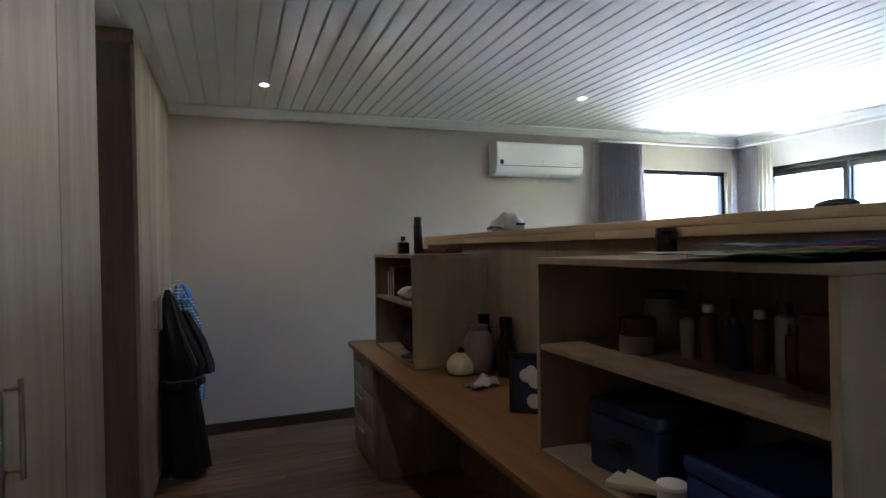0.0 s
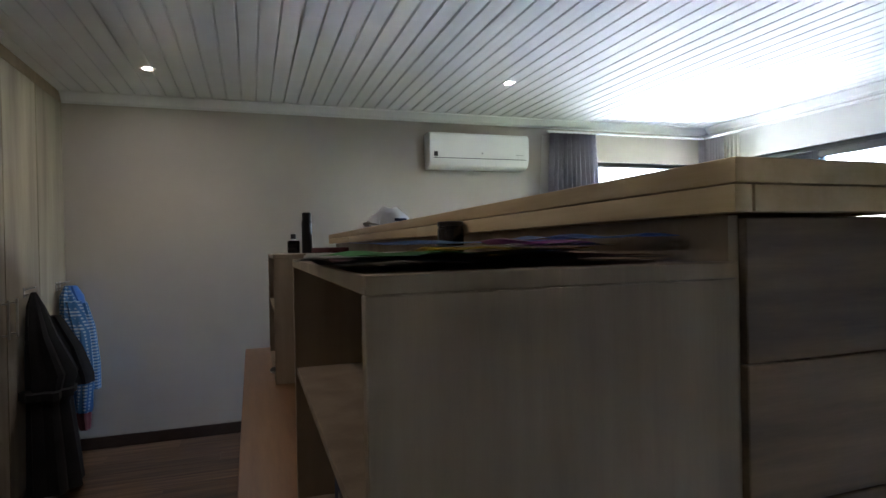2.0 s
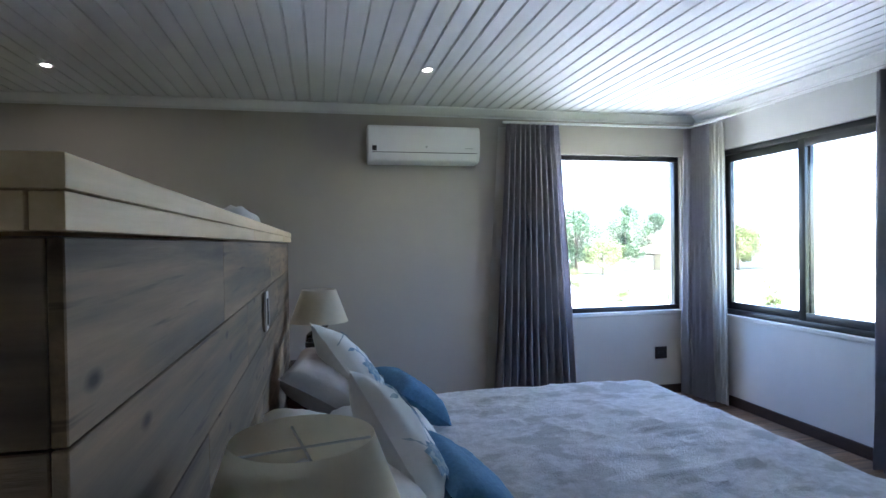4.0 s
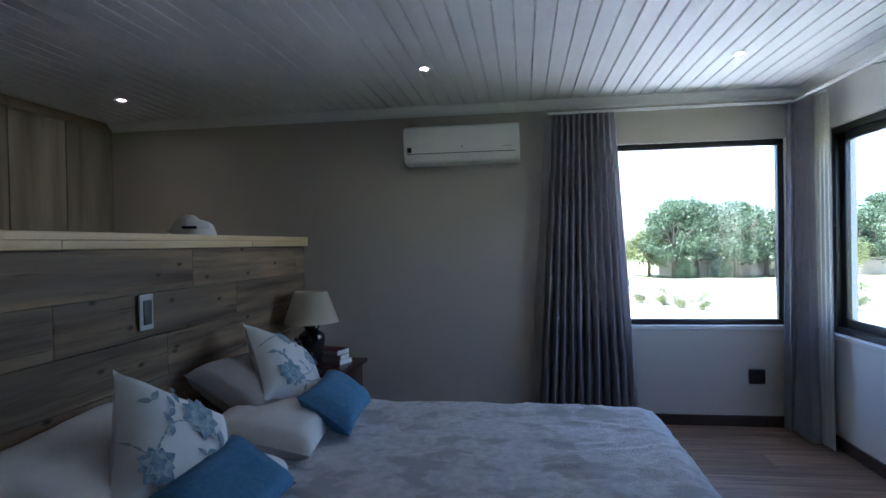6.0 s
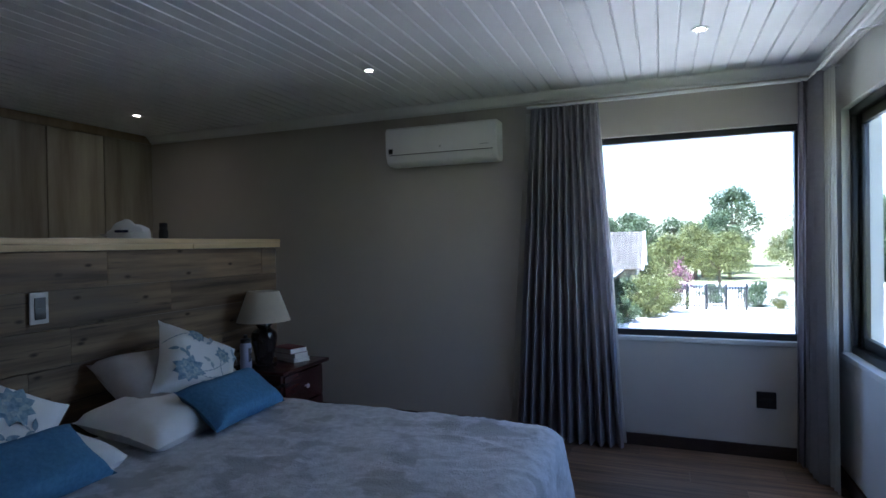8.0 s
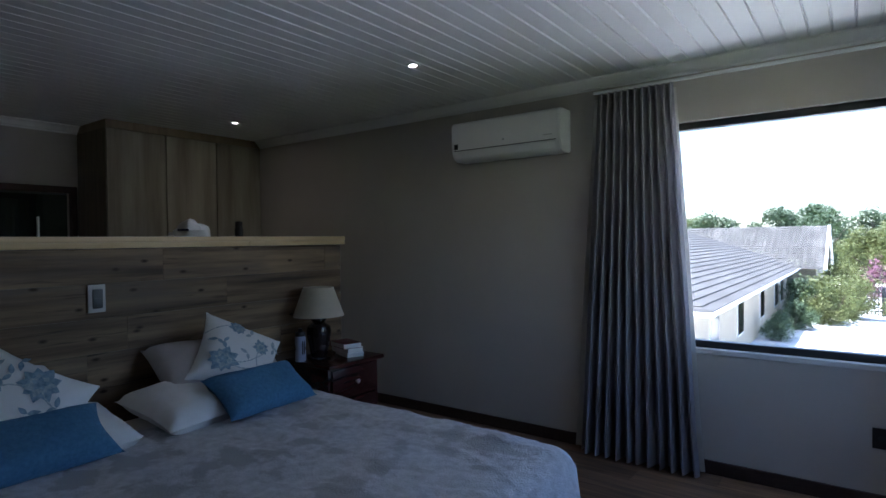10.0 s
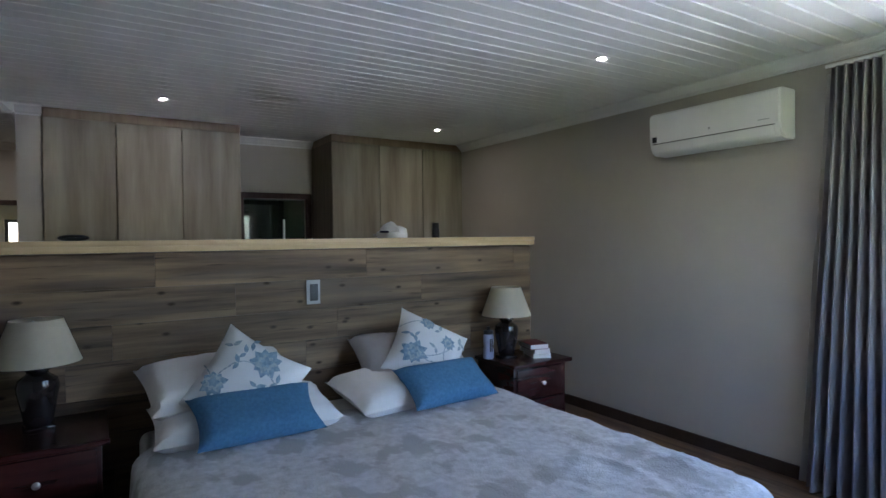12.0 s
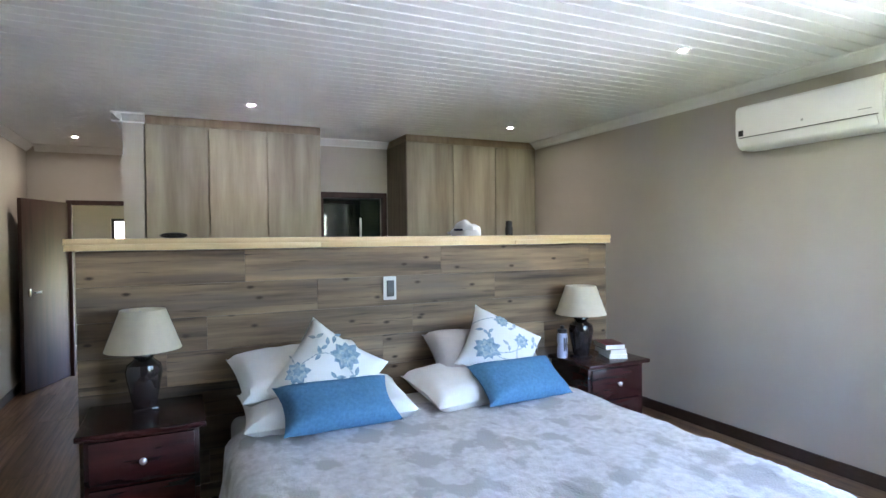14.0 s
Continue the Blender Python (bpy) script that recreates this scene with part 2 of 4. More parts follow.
def lathe(profile, n=24, cx=0.0, cy=0.0, bm=None):
    """A turned solid from (radius, height) pairs."""
    bm = bm or bmesh.new()
    rings = [[bm.verts.new((cx + r * math.cos(2 * math.pi * i / n), cy + r * math.sin(2 * math.pi * i / n), z)) for i in range(n)] for r, z in profile]
    for a, b in zip(rings, rings[1:]):
        for i in range(n):
            bm.faces.new((a[i], a[(i + 1) % n], b[(i + 1) % n], b[i]))
    if profile[0][0] > 1e-4:
        bm.faces.new(rings[0][::-1])
    if profile[-1][0] > 1e-4:
        bm.faces.new(rings[-1])
    return bm


def rod(p, q, r, n=10, bm=None):
    bm = bm or bmesh.new()
    p, q = Vector(p), Vector(q)
    rot = (q - p).to_track_quat("Z", "Y").to_matrix().to_4x4()
    bmesh.ops.create_cone(bm, cap_ends=True, segments=n, radius1=r, radius2=r, depth=(q - p).length, matrix=Matrix.Translation((p + q) / 2) @ rot)
    return bm


def mesh(name, bm, material, smooth=False):
    bmesh.ops.recalc_face_normals(bm, faces=bm.faces[:])
    me = bpy.data.meshes.new(name)
    bm.to_mesh(me)
    bm.free()
    for m in material if isinstance(material, (list, tuple)) else [material]:
        me.materials.append(m)
    if smooth:
        me.shade_smooth()
        me.set_sharp_from_angle(angle=radians(40))
    return me


def part(name, bm, material, parent, label="", smooth=True):
    ob = new(name, mesh(name, bm, material, smooth))
    ob.parent = parent
    return tagged(ob, label)


def thing(name, label, category, x=0, y=0, z=0, rz=0, group="", kind=""):
    ob = new(name)
    ob.empty_display_size = 0.1
    ob.matrix_basis = pose(x, y, z, 0, 0, rz)
    return tagged(ob, label, category, group, kind)


def solo(name, bm, material, label, category, kind="", m=None, smooth=True, group=""):
    ob = new(name, mesh(name, bm, material, smooth))
    if m is not None:
        ob.matrix_basis = m
    return tagged(ob, label, category, group, kind)


def setting(name, bm, material, label, smooth=False):
    return solo(name, bm, material, label, name.rstrip("_0123456789").split("_")[0], "structure", None, smooth)


# ---- structure ----
H = 2.575
XW, XC, YS = 3.65, -2.1, -5.2
WZ0, WZ1 = 0.775, 2.205

floor = setting("floor", box(-6.6, YS - 0.2, -0.2, XW + 0.2, 0.2, -0.012), SKIRT, "brown wood laminate plank floor")

bm = box(-2.9, 0, -0.0, 2.12, 0.2, H + 0.1)
bx(bm, 3.52, 0, 0, XW + 0.2, 0.2, H + 0.1)
bx(bm, 2.12, 0, 0, 3.52, 0.2, WZ0)
bx(bm, 2.12, 0, WZ1, 3.52, 0.2, H + 0.1)
setting("wall_north", bm, WALL, "beige painted plaster wall with a window")
W2A, W2B = -2.4, -0.3
bm = box(XW, W2B, 0, XW + 0.2, -0.001, H + 0.1)
bx(bm, XW, YS - 0.2, 0, XW + 0.2, W2A, H + 0.1)
bx(bm, XW, W2A, 0, XW + 0.2, W2B, WZ0)
bx(bm, XW, W2A, WZ1, XW + 0.2, W2B, H + 0.1)
setting("wall_east", bm, WALLW, "pale painted plaster wall with a wide window")
setting("wall_south", box(-6.6, YS - 0.2, 0, XW - 0.001, YS, H + 0.1), WALL, "beige painted plaster wall")
bm = box(-2.9, -2.36, 2.0, -2.7, -1.6, H + 0.1)
bx(bm, -2.9, -1.6, 0, -2.7, -0.001, H + 0.1)
bx(bm, -2.9, -4.12, 0, -2.7, -2.36, H + 0.1)
setting("wall_west", bm, WALL, "beige painted plaster wall behind the wardrobes")
setting("wall_stub", box(-4.3, -4.12, 0, -2.12, -3.96, H + 0.1), WALL, "beige painted plaster wall end")
bm = box(-4.4, YS, 0, -4.2, -4.82, H + 0.1)
bx(bm, -4.4, -4.82, 1.95, -4.2, -4.12, H + 0.1)
setting("wall_passage", bm, WALL, "beige painted plaster wall with a doorway")
bm = box(-6.6, YS, 0, -6.4, -4.62, H + 0.1)
bx(bm, -6.6, -4.35, 0, -6.4, -2.5, H + 0.1)
bx(bm, -6.6, -4.62, 0, -6.4, -4.35, 1.0)
bx(bm, -6.6, -4.62, 1.85, -6.4, -4.35, H + 0.1)
setting("wall_landing", bm, HOUSEW, "cream plaster wall with a small window")
# Unseen side wall; its wide opening is added to let daylight onto the landing.
bm = box(-6.4, -2.7, 0, -4.4, -2.5, 0.5)
bx(bm, -6.4, -2.7, 1.35, -4.4, -2.5, H + 0.1)
setting("wall_landing_side", bm, HOUSEW, "unseen cream wall with an opening added to light the landing")
# Unseen wall added to block sky light from the bathroom; small opening is invented.
bm = box(-4.3, 0.001, 0, -3.8, 0.2, H + 0.1)
bx(bm, -3.3, 0.001, 0, -2.902, 0.2, H + 0.1)
bx(bm, -3.8, 0.001, 0, -3.3, 0.2, 1.4)
bx(bm, -3.8, 0.001, 1.9, -3.3, 0.2, H + 0.1)
setting("wall_bathroom_north", bm, WALL, "unseen wall added to keep most sky light out of the bathroom")
# Near-black colour stands in for the dimness inside the bathroom.
setting("wall_bathroom", box(-4.3, -3.96, 0, -4.1, 0, H + 0.1), mat("dim_bathroom_dark", (0.05, 0.055, 0.05), 0.3, var=0.1), "bathroom wall coloured near black to stand in for the dim room")

# ceiling boards with v grooves, running towards the north wall
bm = bmesh.new()
PITCH = 0.104
n = int((XW + 6.6) / PITCH) + 1
prof = []
for i in range(n + 1):
    x = -6.6 + i * PITCH
    prof += [(x, H), (x + PITCH - 0.015, H), (x + PITCH - 0.012, H + 0.012), (x + PITCH - 0.006, H + 0.012)]
a = [bm.verts.new((x, YS, z)) for x, z in prof]
b = [bm.verts.new((x, 0, z)) for x, z in prof]
for i in range(len(prof) - 1):
    bm.faces.new((a[i], a[i + 1], b[i + 1], b[i]))
bx(bm, -6.7, YS - 0.2, H + 0.03, XW + 0.25, 0.25, H + 0.2)
setting("ceiling", bm, CEIL, "white painted tongue and groove board ceiling")


def cornice(name, p, q, inward, s=0.075):
    """A moulded cornice between two points at ceiling height."""
    shape = [(0, -s), (0.012, -s), (0.014, -s + 0.012), (0.03, -s + 0.02), (0.05, -0.03), (0.066, -0.016), (s, -0.014), (s, -0.001), (0, -0.001)]
    bm = bmesh.new()
    ends = []
    d = (Vector(q) - Vector(p)).normalized()
    for pt in (p, q):
        ends.append([bm.verts.new((pt[0] + inward[0] * u, pt[1] + inward[1] * u, H + v)) for u, v in shape])
    for i in range(len(shape)):
        j = (i + 1) % len(shape)
        bm.faces.new((ends[0][i], ends[0][j], ends[1][j], ends[1][i]))
    bm.faces.new(ends[0])
    bm.faces.new(ends[1][::-1])
    return setting(name, bm, CORN, "white moulded ceiling cornice")


cornice("trim_cornice_1", (XC + 0.002, -0.001), (XW, -0.001), (0, -1))
cornice("trim_cornice_2", (XW - 0.001, -0.08), (XW - 0.001, YS), (-1, 0))
cornice("trim_cornice_3", (-4.2, YS + 0.001), (XW - 0.08, YS + 0.001), (0, 1))
cornice("trim_cornice_4", (-2.699, -2.5), (-2.699, -1.58), (1, 0))
cornice("trim_cornice_5", (-2.119, -4.2), (-2.119, -3.95), (1, 0))
cornice("trim_cornice_6", (-4.19, -4.121), (-2.05, -4.121), (0, -1))
cornice("trim_cornice_7", (-4.199, YS + 0.08), (-4.199, -4.2), (1, 0))


def skirting(name, x0, y0, x1, y1):
    bm = box(x0, y0, 0, x1, y1, 0.085, 0.004)
    setting(name, bm, SKIRT, "dark brown wooden skirting board")


skirting("baseboard_1", -2.1, -0.018, XW, -0.001)
skirting("baseboard_2", XW - 0.018, YS + 0.02, XW - 0.001, -0.02)
skirting("baseboard_3", -4.2, YS + 0.001, XW - 0.02, YS + 0.018)


def window(name, w, h, panes, label):
    """A dark framed window in local x, z; panes are their widths' limits."""
    root = thing(name, label, "window", kind="structure")
    fr = 0.045
    bm = bx(bmesh.new(), 0, -0.03, 0, w, 0.03, fr, 0.004)
    bx(bm, 0, -0.03, h - fr, w, 0.03, h, 0.004)
    bx(bm, 0, -0.029, fr, fr, 0.029, h - fr, 0.004)
    bx(bm, w - fr, -0.029, fr, w, 0.029, h - fr, 0.004)
    part("window_frame", bm, BLACKF, root)
    for i, (p0, p1, sash, dy) in enumerate(panes):
        if sash:
            bm = bx(bmesh.new(), p0, dy - 0.018, fr, p0 + sash, dy + 0.018, h - fr, 0.003)
            bx(bm, p1 - sash, dy - 0.018, fr, p1, dy + 0.018, h - fr, 0.003)
            bx(bm, p0 + sash, dy - 0.017, fr, p1 - sash, dy + 0.017, fr + sash, 0.003)
            bx(bm, p0 + sash, dy - 0.017, h - fr - sash, p1 - sash, dy + 0.017, h - fr, 0.003)
            part("sash", bm, BLACKF, root)
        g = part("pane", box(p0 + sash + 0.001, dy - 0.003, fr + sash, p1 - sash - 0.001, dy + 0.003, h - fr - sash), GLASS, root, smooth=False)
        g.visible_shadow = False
    return root


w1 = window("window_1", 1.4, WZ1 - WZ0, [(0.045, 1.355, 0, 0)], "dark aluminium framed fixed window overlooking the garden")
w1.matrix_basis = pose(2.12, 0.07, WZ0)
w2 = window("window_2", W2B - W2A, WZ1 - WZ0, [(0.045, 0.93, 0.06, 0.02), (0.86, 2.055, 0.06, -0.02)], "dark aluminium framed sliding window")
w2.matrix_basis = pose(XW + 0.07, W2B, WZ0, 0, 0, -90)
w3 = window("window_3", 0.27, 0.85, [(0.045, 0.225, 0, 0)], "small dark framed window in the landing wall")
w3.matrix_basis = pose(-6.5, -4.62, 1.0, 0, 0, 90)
setting("sill_1", box(2.12, -0.012, WZ0 - 0.03, 3.52, 0.045, WZ0 + 0.002, 0.004), WALLW, "pale painted plaster window sill")
setting("sill_2", box(XW - 0.012, W2A, WZ0 - 0.03, XW + 0.045, W2B, WZ0 + 0.002, 0.004), WALLW, "pale painted plaster window sill")

# door frames and leaves
bm = box(-2.72, -2.36, 0, -2.66, -2.31, 2.0, 0.005)
bx(bm, -2.72, -1.65, 0, -2.66, -1.6, 2.0, 0.005)
bx(bm, -2.72, -2.36, 1.95, -2.66, -1.6, 2.01, 0.005)
setting("door_frame_1", bm, DOORW, "dark brown wooden bathroom door frame")
bm = box(-4.24, -4.84, 0, -4.16, -4.79, 1.97, 0.005)
bx(bm, -4.24, -4.79, 1.92, -4.16, -4.125, 1.97, 0.005)
setting("door_frame_2", bm, DOORW, "dark brown wooden passage door frame")
dr = thing("door_1", "dark brown wooden door standing open into the passage", "door", -4.17, -4.82, 0, -20, kind="structure")
part("door_leaf", box(0, -0.04, 0.01, 0.8, 0, 1.94, 0.004), DOORW, dr)
part("door_handle", rod((0.70, 0.05, 1.0), (0.60, 0.05, 1.0), 0.009), STEEL, dr, "steel lever handle")
part("handle_plate", box(0.68, 0, 0.96, 0.72, 0.008, 1.04, 0.003), BROWNG, dr, "dark bronze plate")
sh = thing("shower_screen", "greenish glass shower screen in the bathroom", "shower screen", -3.2, -2.3, 0)
part("glass_panel", box(-0.005, -0.3, 0.02, 0.005, 0.9, 1.97), GLASSG, sh, smooth=False)
bm = rod((0.02, 0.55, 0.95), (0.02, 0.55, 1.75), 0.012)
part("rail", bm, STEEL, sh, "steel rail")
part("bottom_track", box(-0.015, -0.3, 0, 0.015, 0.9, 0.02, 0.002), STEEL, sh)


# ---- wardrobes ----
def wardrobe(y0, y1, splits, label, side_mat):
    root = thing("wardrobe", label, "wardrobe", XC, y0, 0, group="built-in wardrobes")
    w = y1 - y0
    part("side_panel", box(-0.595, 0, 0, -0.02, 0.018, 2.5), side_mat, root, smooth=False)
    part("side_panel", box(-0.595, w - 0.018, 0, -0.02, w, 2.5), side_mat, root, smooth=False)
    part("top_panel", box(-0.595, 0.019, 2.48, -0.024, w - 0.019, 2.5), side_mat, root, smooth=False)
    part("base_panel", box(-0.595, 0.019, 0.06, -0.024, w - 0.019, 0.08), side_mat, root, smooth=False)
    part("back_panel", box(-0.595, 0.019, 0.081, -0.585, w - 0.019, 2.479), side_mat, root, smooth=False)
    part("plinth", box(-0.06, 0.002, 0, -0.04, w - 0.002, 0.06), OAKDARK, root)
    part("filler", box(-0.59, 0.002, 2.501, -0.004, w - 0.002, H - 0.002), OAK, root)
    edges = [0] + splits + [w]
    for i, (a, b) in enumerate(zip(edges, edges[1:])):
        d = part("door", box(-0.02, a + 0.005, 0.065, 0, b - 0.005, 2.495, 0.0015, 1), OAKD, root)
        if i == 2:
            continue
        hy = a + 0.06 if i % 2 else b - 0.06
        bm = rod((0.03, hy, 0.97), (0.03, hy, 1.18), 0.006)
        rod((0, hy, 0.99), (0.03, hy, 0.99), 0.005, bm=bm)
        rod((0, hy, 1.16), (0.03, hy, 1.16), 0.005, bm=bm)
        part("handle", bm, STEEL, d, "steel bar handle")
    return root


wardrobe(-3.955, -2.46, [0.5, 1.0], "light oak built-in wardrobe with bar handles", OAK)
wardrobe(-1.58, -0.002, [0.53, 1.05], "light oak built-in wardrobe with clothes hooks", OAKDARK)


# ---- half-height partition with shelf ----
part_root = thing("headboard_partition", "half-height partition clad in weathered planks with pine top", "partition", 0, 0, 0)
part("core", box(-0.273, -4.16, 0, -0.012, -0.82, 1.45), OAKDARK, part_root, smooth=False)
part("back_panel", box(-0.29, -4.165, 0, -0.274, -0.815, 1.452), OAK, part_root, "light oak board", smooth=False)
bm = box(-0.336, -4.222, 1.485, 0.024, -0.786, 1.514, 0.003)
part("top_board", bm, PINE, part_root, "pale knotty pine board")
ys = [-4.22, -2.95, -1.62, -0.788]
for a, b in zip(ys, ys[1:]):
    part("front_lipping", box(-0.004, a + 0.001, 1.453, 0.022, b - 0.001, 1.484, 0.002), PINE, part_root)
    part("back_lipping", box(-0.334, a + 0.001, 1.453, -0.308, b - 0.001, 1.484, 0.002), PINE, part_root)
part("end_lipping", box(-0.306, -4.22, 1.453, -0.006, -4.195, 1.484, 0.002), PINE, part_root)

# desk-side furniture
dk = thing("desk", "long desk with an orange pine top", "desk", 0, 0, 0)
part("desk_top", box(-0.89, -4.18, 0.735, -0.292, -0.74, 0.768, 0.006), DESK, dk, "orange-brown knotty pine top")
part("end_panel", box(-0.86, -4.165, 0, -0.292, -4.145, 0.734), OAK, dk)
dw = thing("drawer_unit", "light oak drawer unit with bar handles under the desk", "drawers", 0, 0, 0)
part("body", box(-0.84, -1.38, 0.0, -0.293, -0.78, 0.733, 0.002), OAK, dw)
for z0, z1 in ((0.08, 0.29), (0.295, 0.505), (0.51, 0.725)):
    d = part("drawer_front", box(-0.86, -1.378, z0, -0.841, -0.782, z1, 0.0015), OAKD, dw)
    zc = z1 - 0.05
    bm = rod((-0.885, -1.17, zc), (-0.885, -0.99, zc), 0.005)
    rod((-0.86, -1.15, zc), (-0.885, -1.15, zc), 0.004, bm=bm)
    rod((-0.86, -1.01, zc), (-0.885, -1.01, zc), 0.004, bm=bm)
    part("handle", bm, STEEL, d, "steel bar handle")


def bookcase(y0, y1, label):
    root = thing("open_shelf_unit", label, "shelf unit", 0, y0, 0.768, group="shelf units on the desk")
    w, x0, x1, h = y1 - y0, -0.74, -0.292, 0.628
    part("side_panel", box(x0, 0, 0, x1, 0.02, h - 0.02, 0.0015, 1), OAK, root)
    part("side_panel", box(x0, w - 0.02, 0, x1, w, h - 0.02, 0.0015, 1), OAK, root)
    part("top", box(x0, 0, h - 0.02, x1, w, h, 0.0015, 1), OAK, root)
    part("shelf", box(x0 + 0.004, 0.021, 0.335, x1 - 0.01, w - 0.021, 0.352, 0.0015, 1), OAK, root)
    part("bottom", box(x0, 0.021, 0, x1 - 0.01, w - 0.021, 0.018, 0.0015, 1), OAK, root)
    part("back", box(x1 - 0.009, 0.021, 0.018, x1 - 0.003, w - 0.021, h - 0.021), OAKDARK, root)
    return root


bookcase(-4.18, -3.2, "light oak open shelf unit full of boxes and jars")
bookcase(-1.86, -0.98, "light oak open shelf unit with books and boxes")


# ---- bed ----
def soft_box(w, l, h, n=40, seed=0, wr=0.012):
    """A draped cover: w along x, l along y, top at h, sides falling to near the floor."""
    bm = bmesh.new()
    drop, rad = 0.42, 0.15
    def prof(t, size):
        # t from -1 to 1 over drop, top, drop: gives place and height loss
        total = size + 2 * drop
        s = (t * 0.5 + 0.5) * total - drop
        if s < 0:
            return -0.02 * (-s / drop), s
        if s > size:
            return size + 0.02 * ((s - size) / drop), size - s
        return s, 0
    N, M = 170, 170
    grid = []
    for i in range(N + 1):
        row = []
        for j in range(M + 1):
            x, dx = prof(i / N * 2 - 1, w)
            y, dy = prof(j / M * 2 - 1, l)
            ex, ey = max(0, min(x, w - x)), max(0, min(y, l - y))
            edge = max(0, rad - math.hypot(max(0, rad - ex), max(0, rad - ey)))
            z = h + max(dx, -drop) + max(dy, -drop)
            z = max(z, h - drop - 0.02)
            if dx == 0 and dy == 0 and edge < rad:
                z -= rad * (1 - math.sqrt(max(0, 1 - (1 - edge / rad) ** 2))) * 0.55
            if (dx != 0 or dy != 0):
                z -= rad * 0.55
            if ex < rad and ey < rad:
                k0 = math.hypot(rad - ex, rad - ey)
                if k0 > rad:
                    pull = (k0 - rad) * 0.75
                    x += (pull if x < w / 2 else -pull) * (rad - ex) / k0
                    y += (pull if y < l / 2 else -pull) * (rad - ey) / k0
            v = Vector((x * 2.1, y * 2.1, seed))
            k = noise.noise(v) * 0.015 + noise.noise(v * 2.7) * 0.006
            ridge = (1 - abs(noise.noise(Vector((x * 2.2 + y * 1.1, y * 4.4 - x * 0.8, 3.3)))) * 2.2)
            k += max(0, ridge - 0.5) * wr * 1.3
            sweep = Vector((x * 1.6 + y * 3.2, y * 6.5 - x * 5.0, 7.7))
            crease = max(0, 1 - abs(noise.noise(sweep + Vector((0.6 * noise.noise(v), 0, 0)))) * 7.0)
            k += crease ** 2 * 0.013 * max(0.0, 0.3 + noise.noise(Vector((x * 1.7, y * 1.7, 2.2))))
            fan = math.atan2(y - 1.7, x + 0.1)
            k += max(0, math.sin(fan * 26 + 3 * noise.noise(v))) ** 3 * 0.012 * max(0, 1 - math.hypot(x - 0.55, y - 1.75) / 0.6)
            if dx == 0 and dy == 0:
                z += k
            else:
                fold = math.sin((x + y) * 17 + 2 * noise.noise(Vector((x * 3, y * 3, 9)))) * 0.018
                if dx != 0:
                    x += fold * min(1, -dx / 0.2) + (0.03 if x > w / 2 else -0.03) * min(1, -dx / 0.3)
                if dy != 0:
                    y += fold * min(1, -dy / 0.2) + (0.03 if y > l / 2 else -0.03) * min(1, -dy / 0.3)
            row.append(bm.verts.new((x, y, z)))
        grid.append(row)
    for i in range(N):
        for j in range(M):
            bm.faces.new((grid[i][j], grid[i + 1][j], grid[i + 1][j + 1], grid[i][j + 1]))
    return bm


bed = thing("bed", "wide double bed against the plank partition", "bed", 0.04, -3.5, 0)
part("bed_base", box(0, 0.05, 0.06, 1.98, 1.95, 0.3, 0.01), NAVY, bed)
part("mattress", box(0, 0.03, 0.3, 2.0, 1.97, 0.545, 0.05, 4), SHEET, bed)
for fx in (0.1, 1.88):
    for fy in (0.15, 1.85):
        part("leg", lathe([(0.03, 0), (0.035, 0.06)], 12, fx, fy), BLACKP, bed)
solo("blanket", soft_box(1.88, 2.06, 0.585, seed=4), PLUSH, "crumpled grey plush blanket spread over the bed", "blanket", m=pose(0.34, -3.53, 0))


def cushion(w, h, t, pinch=0.75, seed=0, n=22, waist=0.10):
    """A stuffed cushion in local x (width), y (height), z (thickness), centred."""
    bm = bmesh.new()
    sides = []
    for s in (1, -1):
        g = []
        for i in range(n + 1):
            row = []
            for j in range(n + 1):
                u, v = i / n * 2 - 1, j / n * 2 - 1
                pu = 1 - waist * (1 - v * v)
                pv = 1 - waist * (1 - u * u)
                k = max(0, (1 - u ** 4) * (1 - v ** 4)) ** pinch
                wob = noise.noise(Vector((u * 2.2, v * 2.2, seed + s))) * 0.10 + noise.noise(Vector((u * 5, v * 5, seed + s))) * 0.05 + noise.noise(Vector((u * 3 + v * 8, v * 3 - u * 7, seed))) * 0.05
                row.append(bm.verts.new((u * w / 2 * pu, v * h / 2 * pv, s * (t / 2 * k * (1 + wob) + 0.002))))
            g.append(row)
        sides.append(g)
        for i in range(n):
            for j in range(n):
                bm.faces.new((g[i][j], g[i + 1][j], g[i + 1][j + 1], g[i][j + 1]))
    bmesh.ops.remove_doubles(bm, verts=bm.verts[:], dist=0.0045)
    return bm


def facing(x, y, z, lean, spin, turn=0):
    """Stands a cushion up facing +x: lean back by degrees, spun in its plane, turned about z."""
    return Matrix.Translation((x, y, z)) @ pose(0, 0, 0, 0, 0, turn) @ pose(0, 0, 0, 0, -lean, 0) @ Matrix(((0, 0, 1, 0), (1, 0, 0, 0), (0, 1, 0, 0), (0, 0, 0, 1))) @ pose(0, 0, 0, 0, 0, spin)


def on_cushion(w, h, t, u, v):
    """Height of the cushion's face at u, v in metres from its centre."""
    a, b = min(1, abs(u) / (w / 2)), min(1, abs(v) / (h / 2))
    return t / 2 * max(0, (1 - a ** 4) * (1 - b ** 4)) ** 0.75 * 1.02 + 0.006


